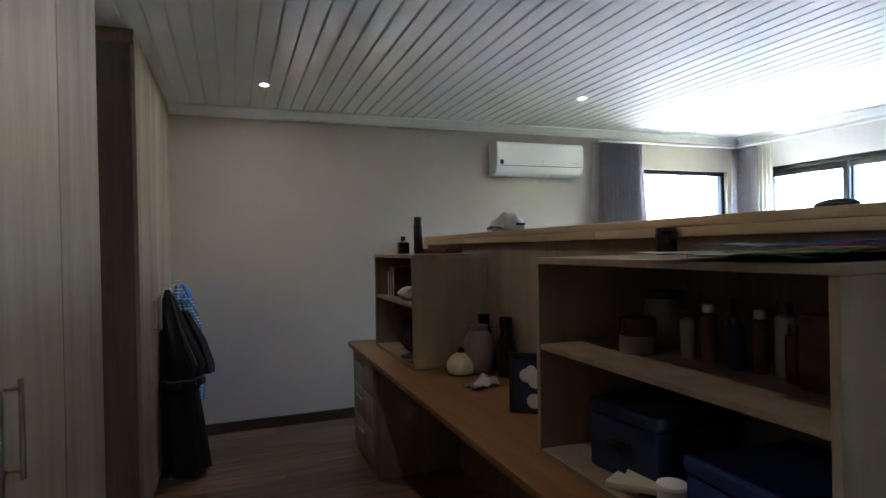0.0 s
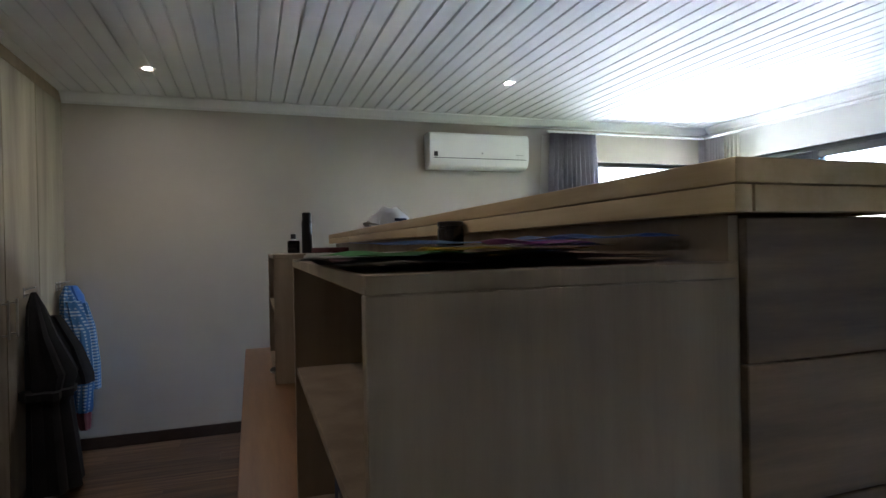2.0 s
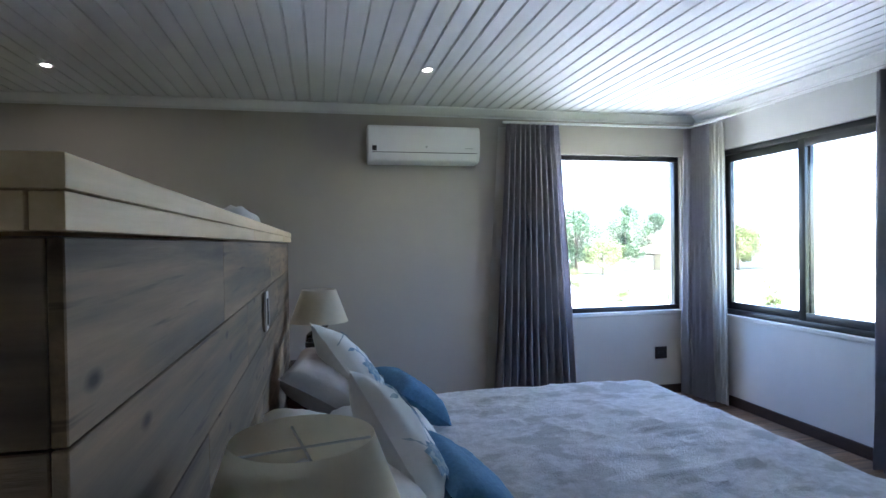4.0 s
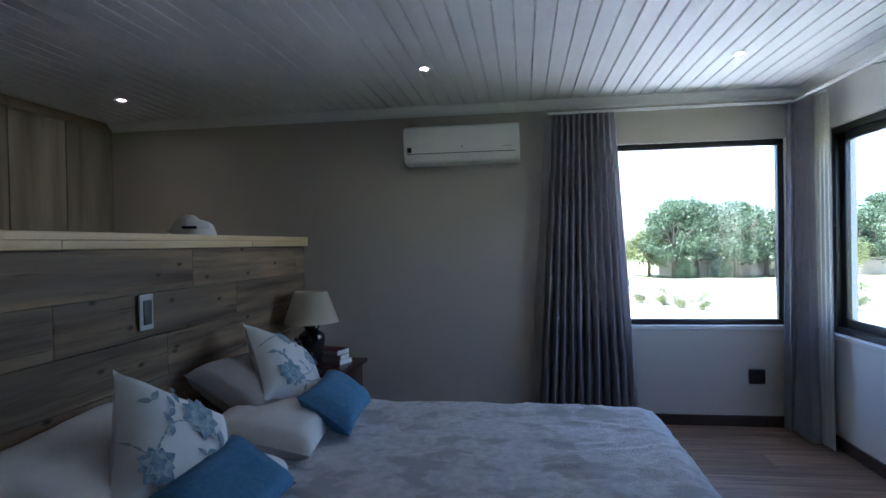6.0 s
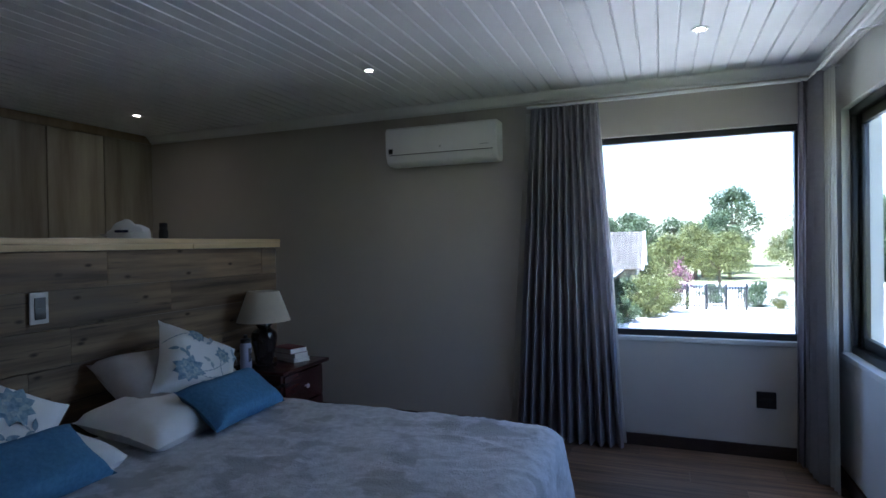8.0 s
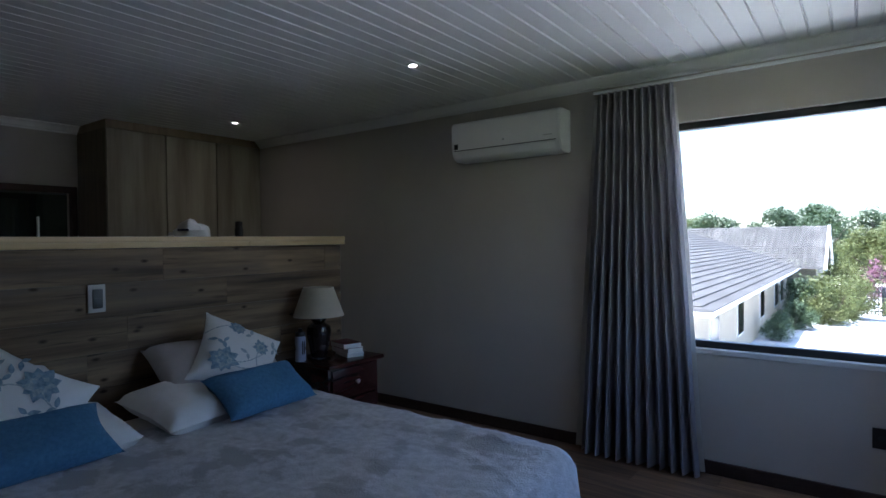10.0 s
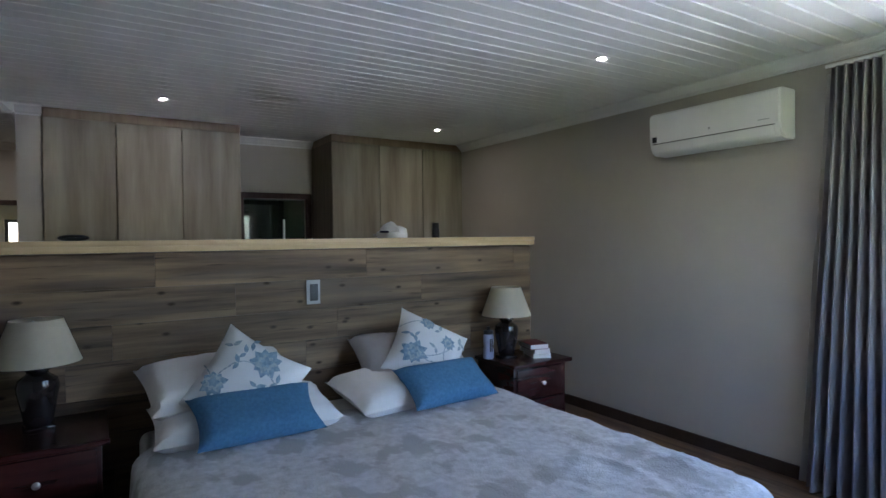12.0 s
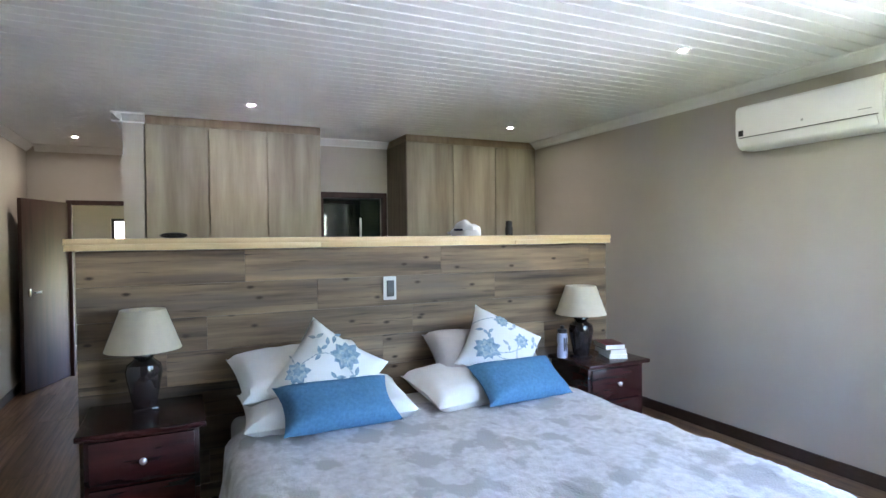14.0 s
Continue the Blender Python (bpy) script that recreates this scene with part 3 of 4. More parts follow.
def petal(bm, cx, cy, ang, ln, wd, f, n=6):
    """A printed leaf or petal lying on the cushion's face."""
    ca, sn = math.cos(ang), math.sin(ang)
    left, right = [], []
    for i in range(n + 1):
        s = i / n
        wv = wd * math.sin(math.pi * s ** 0.8) * 0.5
        for lst, sg in ((left, 1), (right, -1)):
            x, y = s * ln, sg * wv
            px, py = cx + x * ca - y * sn, cy + x * sn + y * ca
            lst.append(bm.verts.new((px, py, f(px, py))))
    for i in range(n):
        bm.faces.new((left[i], left[i + 1], right[i + 1], right[i]))


def floral_cushion(m, seed, flowers):
    s, t = 0.47, 0.17
    root = new("floral_cushion")
    root.matrix_basis = m
    tagged(root, "white cushion printed with blue flowers, leaning on pillows", "cushion", "floral cushions")
    part("cover", cushion(s, s, t, seed=seed), FLORAL, root)
    f = lambda u, v: on_cushion(s, s, t, u, v)
    rng = random.Random(seed)
    for cx, cy, r in flowers:
        bm, bm2 = bmesh.new(), bmesh.new()
        for ring, rr in ((0, 1.0), (1, 0.68), (2, 0.4)):
            k = 9 - 2 * ring
            for i in range(k):
                petal(bm if ring != 1 else bm2, cx, cy, 2 * math.pi * i / k + ring * 0.3, r * rr * rng.uniform(0.75, 1.15), r * rr * 0.62, lambda u, v, o=ring: f(u, v) + 0.0008 * o)
        head = part("printed_flower", bm, PRINT, root, "blue flower print")
        part("inner_petals", bm2, PRINTL, head, "pale blue petals")
    for _ in range(18):
        cx, cy, a0 = rng.uniform(-0.18, 0.18), rng.uniform(-0.18, 0.18), rng.uniform(0, 6.28)
        if min(math.hypot(cx - q[0], cy - q[1]) - q[2] for q in flowers) < 0.015:
            continue
        bm = bmesh.new()
        petal(bm, cx, cy, a0, 0.05, 0.022, f)
        petal(bm, cx, cy, a0 + 2.2, 0.042, 0.02, f)
        part("printed_leaf", bm, PRINT if rng.random() < 0.5 else PRINTL, root)
    for i in range(4):
        a0 = rng.uniform(0, 6.28)
        x, y = flowers[i % len(flowers)][:2]
        bm = bmesh.new()
        for _ in range(10):
            petal(bm, x, y, a0, 0.036, 0.009, f, 2)
            x, y, a0 = x + 0.026 * math.cos(a0), y + 0.026 * math.sin(a0), a0 + rng.uniform(-0.1, 0.35)
            if max(abs(x), abs(y)) > 0.2:
                break
        part("printed_stem", bm, PRINTL, root)
    return root


# pillows, near pair then far pair
def pillow(m, label, material=SHEET, seed=0, w=0.70, h=0.46, t=0.17):
    return solo("pillow", cushion(w, h, t, 0.45, seed, 22, 0.05), material, label, "pillow", m=m, group="pillows on the bed")


pillow(facing(0.26, -3.10, 0.80, 70, 3, 4), "white cotton pillow resting on another against the partition", SHEET, 1, 0.74, 0.42, 0.17)
pillow(facing(0.42, -3.02, 0.655, 82, -2, 1), "white cotton pillow lying flat under another", SHEET, 2, 0.86, 0.46, 0.17)
pillow(facing(0.26, -2.00, 0.775, 60, -3, -3), "grey cotton pillow leaning against the partition", GREYCOT, 3, 0.70, 0.44, 0.18)
pillow(facing(0.42, -2.12, 0.665, 80, 3, 3), "white cotton pillow with grey cover lying flat", SHEET, 5, 0.82, 0.46, 0.17)
floral_cushion(facing(0.455, -3.02, 0.802, 31, -38, 0), 11, [(0.02, 0.10, 0.085), (-0.14, -0.10, 0.07), (0.15, -0.02, 0.035)])
floral_cushion(facing(0.36, -1.95, 0.82, 38, -35, 0), 23, [(-0.10, -0.10, 0.085), (0.09, 0.06, 0.05), (-0.06, 0.14, 0.055)])
for yy, sd, tn in ((-3.015, 7, 6), (-1.975, 8, 8)):
    solo("blue_cushion", cushion(0.59, 0.29, 0.15, 0.6, sd), BLUE, "plain blue oblong cotton cushion lying on the bed", "cushion", m=facing(0.625, yy, 0.70, 54, -2, tn), group="blue cushions")


# ---- nightstands and lamps ----
def nightstand(y, label, dp=0.0):
    root = thing("nightstand", label, "nightstand", 0.01, y, 0, group="nightstands")
    part("body", box(0, -0.23, 0.05, 0.40 + dp, 0.23, 0.645, 0.004), MAHOG, root)
    part("top", box(-0.005, -0.26, 0.645, 0.445 + dp, 0.26, 0.672, 0.008, 3), MAHOG, root)
    part("plinth", box(0.005, -0.235, 0, 0.41 + dp, 0.235, 0.05, 0.006), MAHOG, root)
    for z0, z1 in ((0.43, 0.63), (0.22, 0.42), (0.07, 0.21)):
        d = part("drawer", box(0.401 + dp, -0.21, z0, 0.42 + dp, 0.21, z1, 0.005), MAHOG, root)
        k = lathe([(0.006, 0), (0.006, 0.012), (0.014, 0.018), (0.016, 0.025), (0.010, 0.031), (0, 0.033)], 14)
        bmesh.ops.transform(k, matrix=pose(0.42 + dp, 0, (z0 + z1) / 2, 0, 90, 0), verts=k.verts[:])
        part("knob", k, STEEL, d, "pale metal knob")
    return root


nightstand(-1.09, "dark mahogany nightstand holding a lamp and books")
nightstand(-3.865, "dark mahogany nightstand holding a table lamp", 0.06)


def table_lamp(x, y, rz):
    root = thing("table_lamp", "black ceramic table lamp with cream fabric shade", "lamp", x, y, 0.672, rz, "bedside lamps")
    part("foot", box(-0.055, -0.055, 0, 0.055, 0.055, 0.018, 0.004), BLACKC, root)
    part("base", lathe([(0.045, 0.018), (0.055, 0.03), (0.064, 0.08), (0.078, 0.15), (0.084, 0.19), (0.076, 0.225), (0.048, 0.245), (0.040, 0.255), (0.052, 0.27), (0.050, 0.285), (0.02, 0.30), (0.012, 0.32), (0.012, 0.37), (0, 0.37)], 28), BLACKC, root)
    bm = lathe([(0.172, 0.298), (0.102, 0.492)], 40)
    for fc in [g for g in bm.faces if len(g.verts) > 4]:
        bm.faces.remove(fc)
    bmesh.ops.solidify(bm, geom=bm.faces[:], thickness=0.003)
    sd = part("shade", bm, SHADE, root, "cream fabric shade")
    bm = rod((-0.1, 0, 0.475), (0.1, 0, 0.475), 0.002)
    rod((0, -0.1, 0.475), (0, 0.1, 0.475), 0.002, bm=bm)
    part("spider", bm, STEEL, sd)
    part("bulb", lathe([(0.012, 0.37), (0.014, 0.39), (0.028, 0.42), (0.026, 0.445), (0, 0.46)], 14), WHITEP, root)
    return root


table_lamp(0.2, -1.21, 0)
table_lamp(0.185, -3.872, 12)
wb = thing("water_bottle", "pale lilac plastic sports bottle with black cap", "bottle", 0.15, -1.33, 0.672)
LILAC = mat("lilac_plastic", (0.36, 0.38, 0.52), 0.35, var=0.05)
part("bottle_body", lathe([(0.032, 0), (0.036, 0.006), (0.036, 0.06), (0.031, 0.085), (0.036, 0.11), (0.036, 0.155), (0.03, 0.17), (0, 0.17)], 20), LILAC, wb)
part("cap", lathe([(0.033, 0.17), (0.033, 0.195), (0.014, 0.2), (0.012, 0.22), (0, 0.221)], 20), BLACKP, wb)
for i, yy in enumerate((-0.02, 0.0)):
    part("marking", box(0.034, -0.014 + i * 0.014, 0.05, 0.0375, -0.006 + i * 0.014, 0.14), BLACKP, wb)


def book(x, y, z, w, d, h, rz, cover, label):
    root = thing("book", label, "book", x, y, z, rz, "books on the nightstand")
    bm = bx(bmesh.new(), -w / 2, -d / 2, 0, w / 2, d / 2, 0.003, 0.001)
    bx(bm, -w / 2, -d / 2, h - 0.003, w / 2, d / 2, h, 0.001)
    bx(bm, -w / 2, -d / 2, 0.003, -w / 2 + 0.003, d / 2, h - 0.003)
    part("cover", bm, cover, root)
    part("pages", box(-w / 2 + 0.004, -d / 2 + 0.004, 0.003, w / 2 - 0.004, d / 2 - 0.004, h - 0.003), PAPERW, root)


book(0.27, -0.99, 0.672, 0.20, 0.13, 0.026, -20, PAPERW, "pale paperback book lying at the bottom of the pile")
book(0.26, -1.0, 0.698, 0.19, 0.13, 0.034, -8, PAPERW, "white paperback book in the middle of the pile")
book(0.25, -1.01, 0.732, 0.21, 0.14, 0.036, -16, REDB, "dark red hardback book on top of the pile")

# ---- switch, socket, air conditioner ----
sw = thing("light_switch", "grey light switch plate on the plank partition", "switch", 0.012, -2.53, 1.195)
part("plate", box(0, -0.042, -0.072, 0.008, 0.042, 0.072, 0.003), GREYP, sw)
part("rocker", box(0.008, -0.023, -0.052, 0.012, 0.027, 0.048, 0.002), BLACKP, sw, "dark rocker")
part("rocker", box(0.0121, -0.019, -0.048, 0.0135, 0.023, 0.0, 0.001), BLACKF, sw, "dark rocker")
so = thing("wall_socket", "black square wall socket below the window", "socket", 3.29, -0.001, 0.385)
part("plate", box(-0.058, -0.012, -0.055, 0.058, 0, 0.055, 0.003), BLACKP, so)
for dx in (-0.02, 0.02):
    part("outlet", lathe([(0.014, 0), (0.014, 0.003), (0, 0.003)], 12, dx, 0), BLACKF, so).matrix_basis = pose(0, -0.012, 0, 90, 0, 0)

ac = thing("air_conditioner", "white split air conditioner mounted high on the wall", "air conditioner", 0.60, -0.002, 2.088)
W, D, HH = 0.92, 0.185, 0.302
shape = [(0, 0), (-0.12, 0.0), (-0.155, 0.018), (-0.176, 0.06), (-D, 0.12), (-D, HH - 0.03), (-D + 0.02, HH - 0.006), (-D + 0.05, HH), (0, HH)]
bm = bmesh.new()
l = [bm.verts.new((0, y, z)) for y, z in shape]
r = [bm.verts.new((W, y, z)) for y, z in shape]
for i in range(len(shape)):
    j = (i + 1) % len(shape)
    bm.faces.new((l[i], l[j], r[j], r[i]))
bm.faces.new(l)
bm.faces.new(r[::-1])
bmesh.ops.recalc_face_normals(bm, faces=bm.faces[:])
bmesh.ops.bevel(bm, geom=[e for e in bm.edges if abs(e.verts[0].co.x - e.verts[1].co.x) < 1e-6], offset=0.008, segments=2, affect="EDGES")
part("casing", bm, WHITEP, ac)
lv = box(0.035, -0.004, -0.028, W - 0.035, 0.0, 0.028, 0.0015)
bmesh.ops.transform(lv, matrix=pose(0, -0.172, 0.047, 22, 0, 0), verts=lv.verts[:])
part("louvre", lv, WHITEP, ac)
part("louvre_gap", box(0.03, -0.186, 0.077, W - 0.03, -0.176, 0.081), BLACKP, ac)
part("energy_label", box(0.03, -0.187, 0.09, 0.065, -0.1855, 0.13), BLACKP, ac, "small dark sticker")
part("badge", lathe([(0.008, 0), (0.008, 0.0015), (0, 0.0015)], 12), GREYP, ac, "small grey badge").matrix_basis = pose(W * 0.51, -0.185, 0.125, 90, 0, 0)
part("lettering", box(W - 0.13, -0.1865, 0.115, W - 0.06, -0.1855, 0.120), GREYP, ac, "small grey lettering")


# ---- curtains ----
def curtain(name_label, path, z0, z1, folds, amp, flare, material=CURT, seed=0):
    """Cloth along a plan path, pleated, wider at the foot."""
    bm = bmesh.new()
    pts = [Vector(p) for p in path]
    seg = [(b - a).length for a, b in zip(pts, pts[1:])]
    tot = sum(seg)
    def at(s):
        for a, b, q in zip(pts, pts[1:], seg):
            if s <= q or b is pts[-1]:
                return a + (b - a) * (s / q), (b - a).normalized()
            s -= q
    N, M = folds * 14, 26
    grid = []
    mid = at(tot / 2)[0]
    for i in range(N + 1):
        row = []
        ph = i / N * folds * 2 * math.pi
        p, d = at(i / N * tot)
        nrm = Vector((-d.y, d.x))
        for j in range(M + 1):
            s = j / M
            z = z1 + (z0 - z1) * s
            k = amp * (0.55 + 0.6 * s) * (1 + 0.3 * noise.noise(Vector((i * 0.07, s * 2, seed))))
            off = math.sin(ph + 0.5 * noise.noise(Vector((i / N * 5, s * 1.5, seed + 5)))) * k
            q = p + nrm * off
            q += (p - mid) * flare * s
            q += d * 0.012 * s * noise.noise(Vector((i * 0.11, s * 3, seed + 2)))
            row.append(bm.verts.new((q.x, q.y, z)))
        grid.append(row)
    for i in range(N):
        for j in range(M):
            bm.faces.new((grid[i][j], grid[i + 1][j], grid[i + 1][j + 1], grid[i][j + 1]))
    bmesh.ops.solidify(bm, geom=bm.faces[:], thickness=0.004)
    return bm


def curtain_pair(label, path, back, folds, flare, seed):
    root = thing("curtain", label, "curtain", group="window curtains")
    part("cloth", curtain("", path, 0.015, 2.435, folds, 0.046, flare, CURT, seed), CURT, root)
    part("lining", curtain("", back, 0.02, 2.42, 4, 0.008, flare, LINING, seed + 40), LINING, root, "cream lining cloth")
    return root


curtain_pair("grey pleated curtain with cream lining drawn to one side", [(1.77, -0.125), (2.25, -0.125)], [(1.72, -0.06), (2.25, -0.055)], 11, 0.6, 1)
curtain_pair("grey pleated curtain with cream lining hanging in the corner", [(3.465, -0.13), (3.535, -0.14), (3.545, -0.36)], [(3.55, -0.36), (3.565, -0.53)], 9, 0.3, 2)
curtain_pair("grey pleated curtain with cream lining at the window", [(XW - 0.12, -1.90), (XW - 0.12, -2.5)], [(XW - 0.06, -1.87), (XW - 0.055, -2.55)], 12, 0.1, 3)


def curtain_rail(p, q, n):
    root = thing("curtain_rail", "thin white curtain rail below the cornice", "curtain rail", group="curtain rails")
    part("rail", rod(p, q, 0.011, 12), WHITEP, root)
    for i in range(n):
        c = Vector(p).lerp(Vector(q), (i + 0.3) / n)
        o = Vector((0, 0.11, 0.02)) if abs(p[1] - q[1]) < 0.2 else Vector((0.12, 0, 0.02))
        part("bracket", rod(c, c + o, 0.006), WHITEP, root)


curtain_rail((1.74, -0.125, 2.447), (3.55, -0.125, 2.447), 4)
curtain_rail((XW - 0.12, -0.13, 2.447), (XW - 0.12, -3.4, 2.447), 5)


# ---- downlights ----
def downlight(x, y):
    root = thing("downlight", "small recessed white ceiling downlight, lit", "downlight", x, y, H, group="ceiling downlights")
    ring = lathe([(0.048, -0.001), (0.045, -0.006), (0.033, -0.006), (0.029, 0.0)], 24)
    for fc in [g for g in ring.faces if len(g.verts) > 4]:
        ring.faces.remove(fc)
    part("rim", ring, WHITEP, root)
    part("recess", lathe([(0.030, -0.0012), (0.020, -0.0012)], 24), BLACKF, root, "dark recessed ring")
    part("lamp", lathe([(0.021, -0.0018), (0.013, -0.003), (0, -0.0035)], 20), LAMPON, root)
    sp = new("downlight_beam", bpy.data.lights.new("downlight_beam", "SPOT"))
    sp.data.energy, sp.data.spot_size, sp.data.spot_blend, sp.data.shadow_soft_size, sp.data.color = 0.08, radians(120), 0.6, 0.008, (1.0, 0.82, 0.6)
    sp.location = (x, y, H - 0.014)


for x, y in ((-1.43, -0.75), (0.925, -1.04), (2.86, -0.95), (-1.40, -3.17), (-3.5, -4.65)):
    downlight(x, y)


# ---- clothes on hooks ----
def garment(secs, n=28, seed=0, wob=0.02):
    """A hanging garment: sections (z, y centre, x depth, y half width, x off)."""
    bm = bmesh.new()
    rings = []
    for k in range(len(secs) * 5 - 4):
        i, f = divmod(k, 5)
        f /= 5
        a = secs[i]
        b = secs[min(i + 1, len(secs) - 1)]
        z, yc, dx, wy, xo = (p + (q - p) * f for p, q in zip(a, b))
        ring = []
        for j in range(n):
            th = 2 * math.pi * j / n
            fo = 1 + wob * 6 * noise.noise(Vector((math.cos(th) * 2.5, math.sin(th) * 2.5, seed + z * 1.2))) + 0.12 * math.sin(th * 7 + seed)
            ring.append(bm.verts.new((xo + dx * math.cos(th) * fo, yc + wy * math.sin(th) * fo, z)))
        rings.append(ring)
    for a, b in zip(rings, rings[1:]):
        for j in range(n):
            bm.faces.new((a[j], a[(j + 1) % n], b[(j + 1) % n], b[j]))
    bm.faces.new(rings[0])
    bm.faces.new(rings[-1][::-1])
    return bm


def coat_hook(y):
    root = thing("coat_hook", "steel double coat hook on the wardrobe door", "hook", XC, y, 1.2, group="coat hooks")
    part("plate", box(0.0, -0.012, -0.03, 0.005, 0.012, 0.03, 0.002), STEEL, root)
    part("upper_prong", rod((0.004, 0, 0.015), (0.06, 0, 0.03), 0.004), STEEL, root)
    part("lower_prong", rod((0.004, 0, -0.015), (0.045, 0, -0.005), 0.004), STEEL, root)


coat_hook(-0.80)
coat_hook(-0.22)
coat_hook(-0.15)
gown = thing("black_gown", "long black gown hanging from a hook on the wardrobe", "gown")
part("body", garment([(1.2, -0.80, 0.012, 0.015, XC + 0.05), (1.12, -0.80, 0.04, 0.05, XC + 0.06), (0.95, -0.80, 0.07, 0.11, XC + 0.09), (0.72, -0.79, 0.12, 0.14, XC + 0.14), (0.55, -0.80, 0.10, 0.15, XC + 0.12), (0.25, -0.82, 0.12, 0.17, XC + 0.14), (0.06, -0.82, 0.13, 0.18, XC + 0.15)], seed=3), BLACKCL, gown)
part("sleeve", garment([(1.05, -0.72, 0.04, 0.04, XC + 0.12), (0.85, -0.68, 0.06, 0.06, XC + 0.20), (0.68, -0.65, 0.07, 0.08, XC + 0.24), (0.62, -0.64, 0.06, 0.08, XC + 0.25)], seed=14, n=18), BLACKCL, gown)
part("belt", garment([(0.64, -0.86, 0.13, 0.15, XC + 0.13), (0.60, -0.86, 0.13, 0.15, XC + 0.13)], seed=3), BLACKCL, gown)
shirt = thing("checked_shirt", "blue and white checked shirt hanging from a hook", "shirt", XC, -0.21, 0)
part("body", garment([(1.20, 0.01, 0.015, 0.03, 0.06), (1.13, 0, 0.05, 0.08, 0.075), (0.95, -0.01, 0.065, 0.135, 0.10), (0.75, -0.01, 0.08, 0.14, 0.115), (0.52, -0.01, 0.075, 0.15, 0.11), (0.36, -0.01, 0.07, 0.145, 0.10)], seed=8), CHECK, shirt)
part("sleeve", garment([(1.10, -0.09, 0.045, 0.03, 0.12), (0.9, -0.12, 0.05, 0.045, 0.17), (0.6, -0.13, 0.05, 0.05, 0.19), (0.38, -0.12, 0.05, 0.055, 0.18), (0.36, -0.12, 0.045, 0.05, 0.18)], seed=4, n=18), CHECK, shirt)
part("sleeve", garment([(1.08, 0.10, 0.04, 0.03, 0.11), (0.9, 0.12, 0.045, 0.04, 0.15), (0.65, 0.125, 0.05, 0.045, 0.17), (0.46, 0.12, 0.05, 0.05, 0.17)], seed=6, n=18), CHECK, shirt)
part("collar", garment([(1.20, 0.03, 0.03, 0.05, 0.08), (1.13, 0.03, 0.05, 0.075, 0.10), (1.08, 0.03, 0.035, 0.06, 0.125)], seed=2, n=18), BLUEP, shirt, "plain blue inner collar")
solo("red_cloth", garment([(0.40, -0.19, 0.06, 0.06, XC + 0.12), (0.28, -0.18, 0.05, 0.07, XC + 0.13), (0.20, -0.17, 0.03, 0.05, XC + 0.14)], seed=9), REDB, "dark red cloth hanging below the shirt", "cloth")
solo("leather_belt", garment([(0.9, -0.36, 0.006, 0.02, XC + 0.04), (0.5, -0.36, 0.006, 0.02, XC + 0.04), (0.12, -0.36, 0.008, 0.022, XC + 0.05)], seed=12, n=12), BLACKP, "black leather belt hanging beside the shirt", "belt")


# ---- small things on desk, units and shelf ----
def jar(x, y, z, r, h, material, label, name="jar", cat="jar", capmat=None, neck=0.5):
    root = thing(name, label, cat, x, y, z)
    part("body", lathe([(r * 0.9, 0), (r, 0.006), (r, h * 0.75), (r * 0.95, h * 0.8), (r * neck, h * 0.84), (r * neck, h * 0.86)], 18), material, root)
    part("cap", lathe([(r * neck * 1.1, h * 0.86), (r * neck * 1.1, h * 0.98), (r * neck, h)], 16), capmat or BLACKP, root)
    return root


U = 1.397
pb = thing("perfume_bottle", "square black perfume bottle on the shelf unit", "bottle", -0.60, -1.22, U)
part("body", box(-0.035, -0.03, 0, 0.035, 0.03, 0.075, 0.006), BLACKC, pb)
part("neck", lathe([(0.014, 0.075), (0.014, 0.085)], 14), STEEL, pb)
part("cap", lathe([(0.016, 0.085), (0.016, 0.112), (0.014, 0.114)], 14), BLACKP, pb)
jar(-0.53, -1.33, U, 0.03, 0.235, BLACKP, "tall black spray can on the shelf unit", "spray_can", "spray can", BLACKP, 0.8)
solo("red_box", box(-0.06, -0.14, 0, 0.06, 0.14, 0.03, 0.004), REDB, "flat dark red box on the shelf unit", "box", m=pose(-0.42, -1.45, U, 0, 0, 15))
jar(-0.37, -3.38, U, 0.033, 0.085, BLACKC, "small dark jar with a pale label", "cosmetic_jar", "jar", BLACKP, 0.9)

cap = thing("baseball_cap", "white and grey fabric cap lying on the pine shelf", "cap", -0.17, -1.9, 1.514, -65)
bm = bmesh.new()
bmesh.ops.create_uvsphere(bm, u_segments=24, v_segments=14, radius=1)
for v in bm.verts:
    c = v.co
    k = 1 + 0.28 * noise.noise(c * 1.7) + 0.12 * noise.noise(c * 4)
    v.co = Vector((c.x * 0.085 * k, c.y * 0.105 * k, max(-0.02, c.z * 0.085 * k) + 0.02))
part("crown", bm, SHEET, cap)
bm = bmesh.new()
g = []
for i in range(11):
    th = -1.2 + 2.4 * i / 10
    g.append([bm.verts.new((math.sin(th) * 0.08, -(0.07 + q * math.cos(th)), 0.012 + 0.02 * math.cos(th * 1.3) * q / 0.08)) for q in (0.0, 0.04, 0.08)])
for i in range(10):
    for j in range(2):
        bm.faces.new((g[i][j], g[i + 1][j], g[i + 1][j + 1], g[i][j + 1]))
bmesh.ops.solidify(bm, geom=bm.faces[:], thickness=0.004)
part("brim", bm, GREYCOT, cap, "grey curved brim")
bm = bmesh.new()
bx(bm, 0.078, -0.035, 0.035, 0.094, 0.035, 0.05, 0.004)
part("emblem", bm, NAVY, cap, "dark stitched emblem")

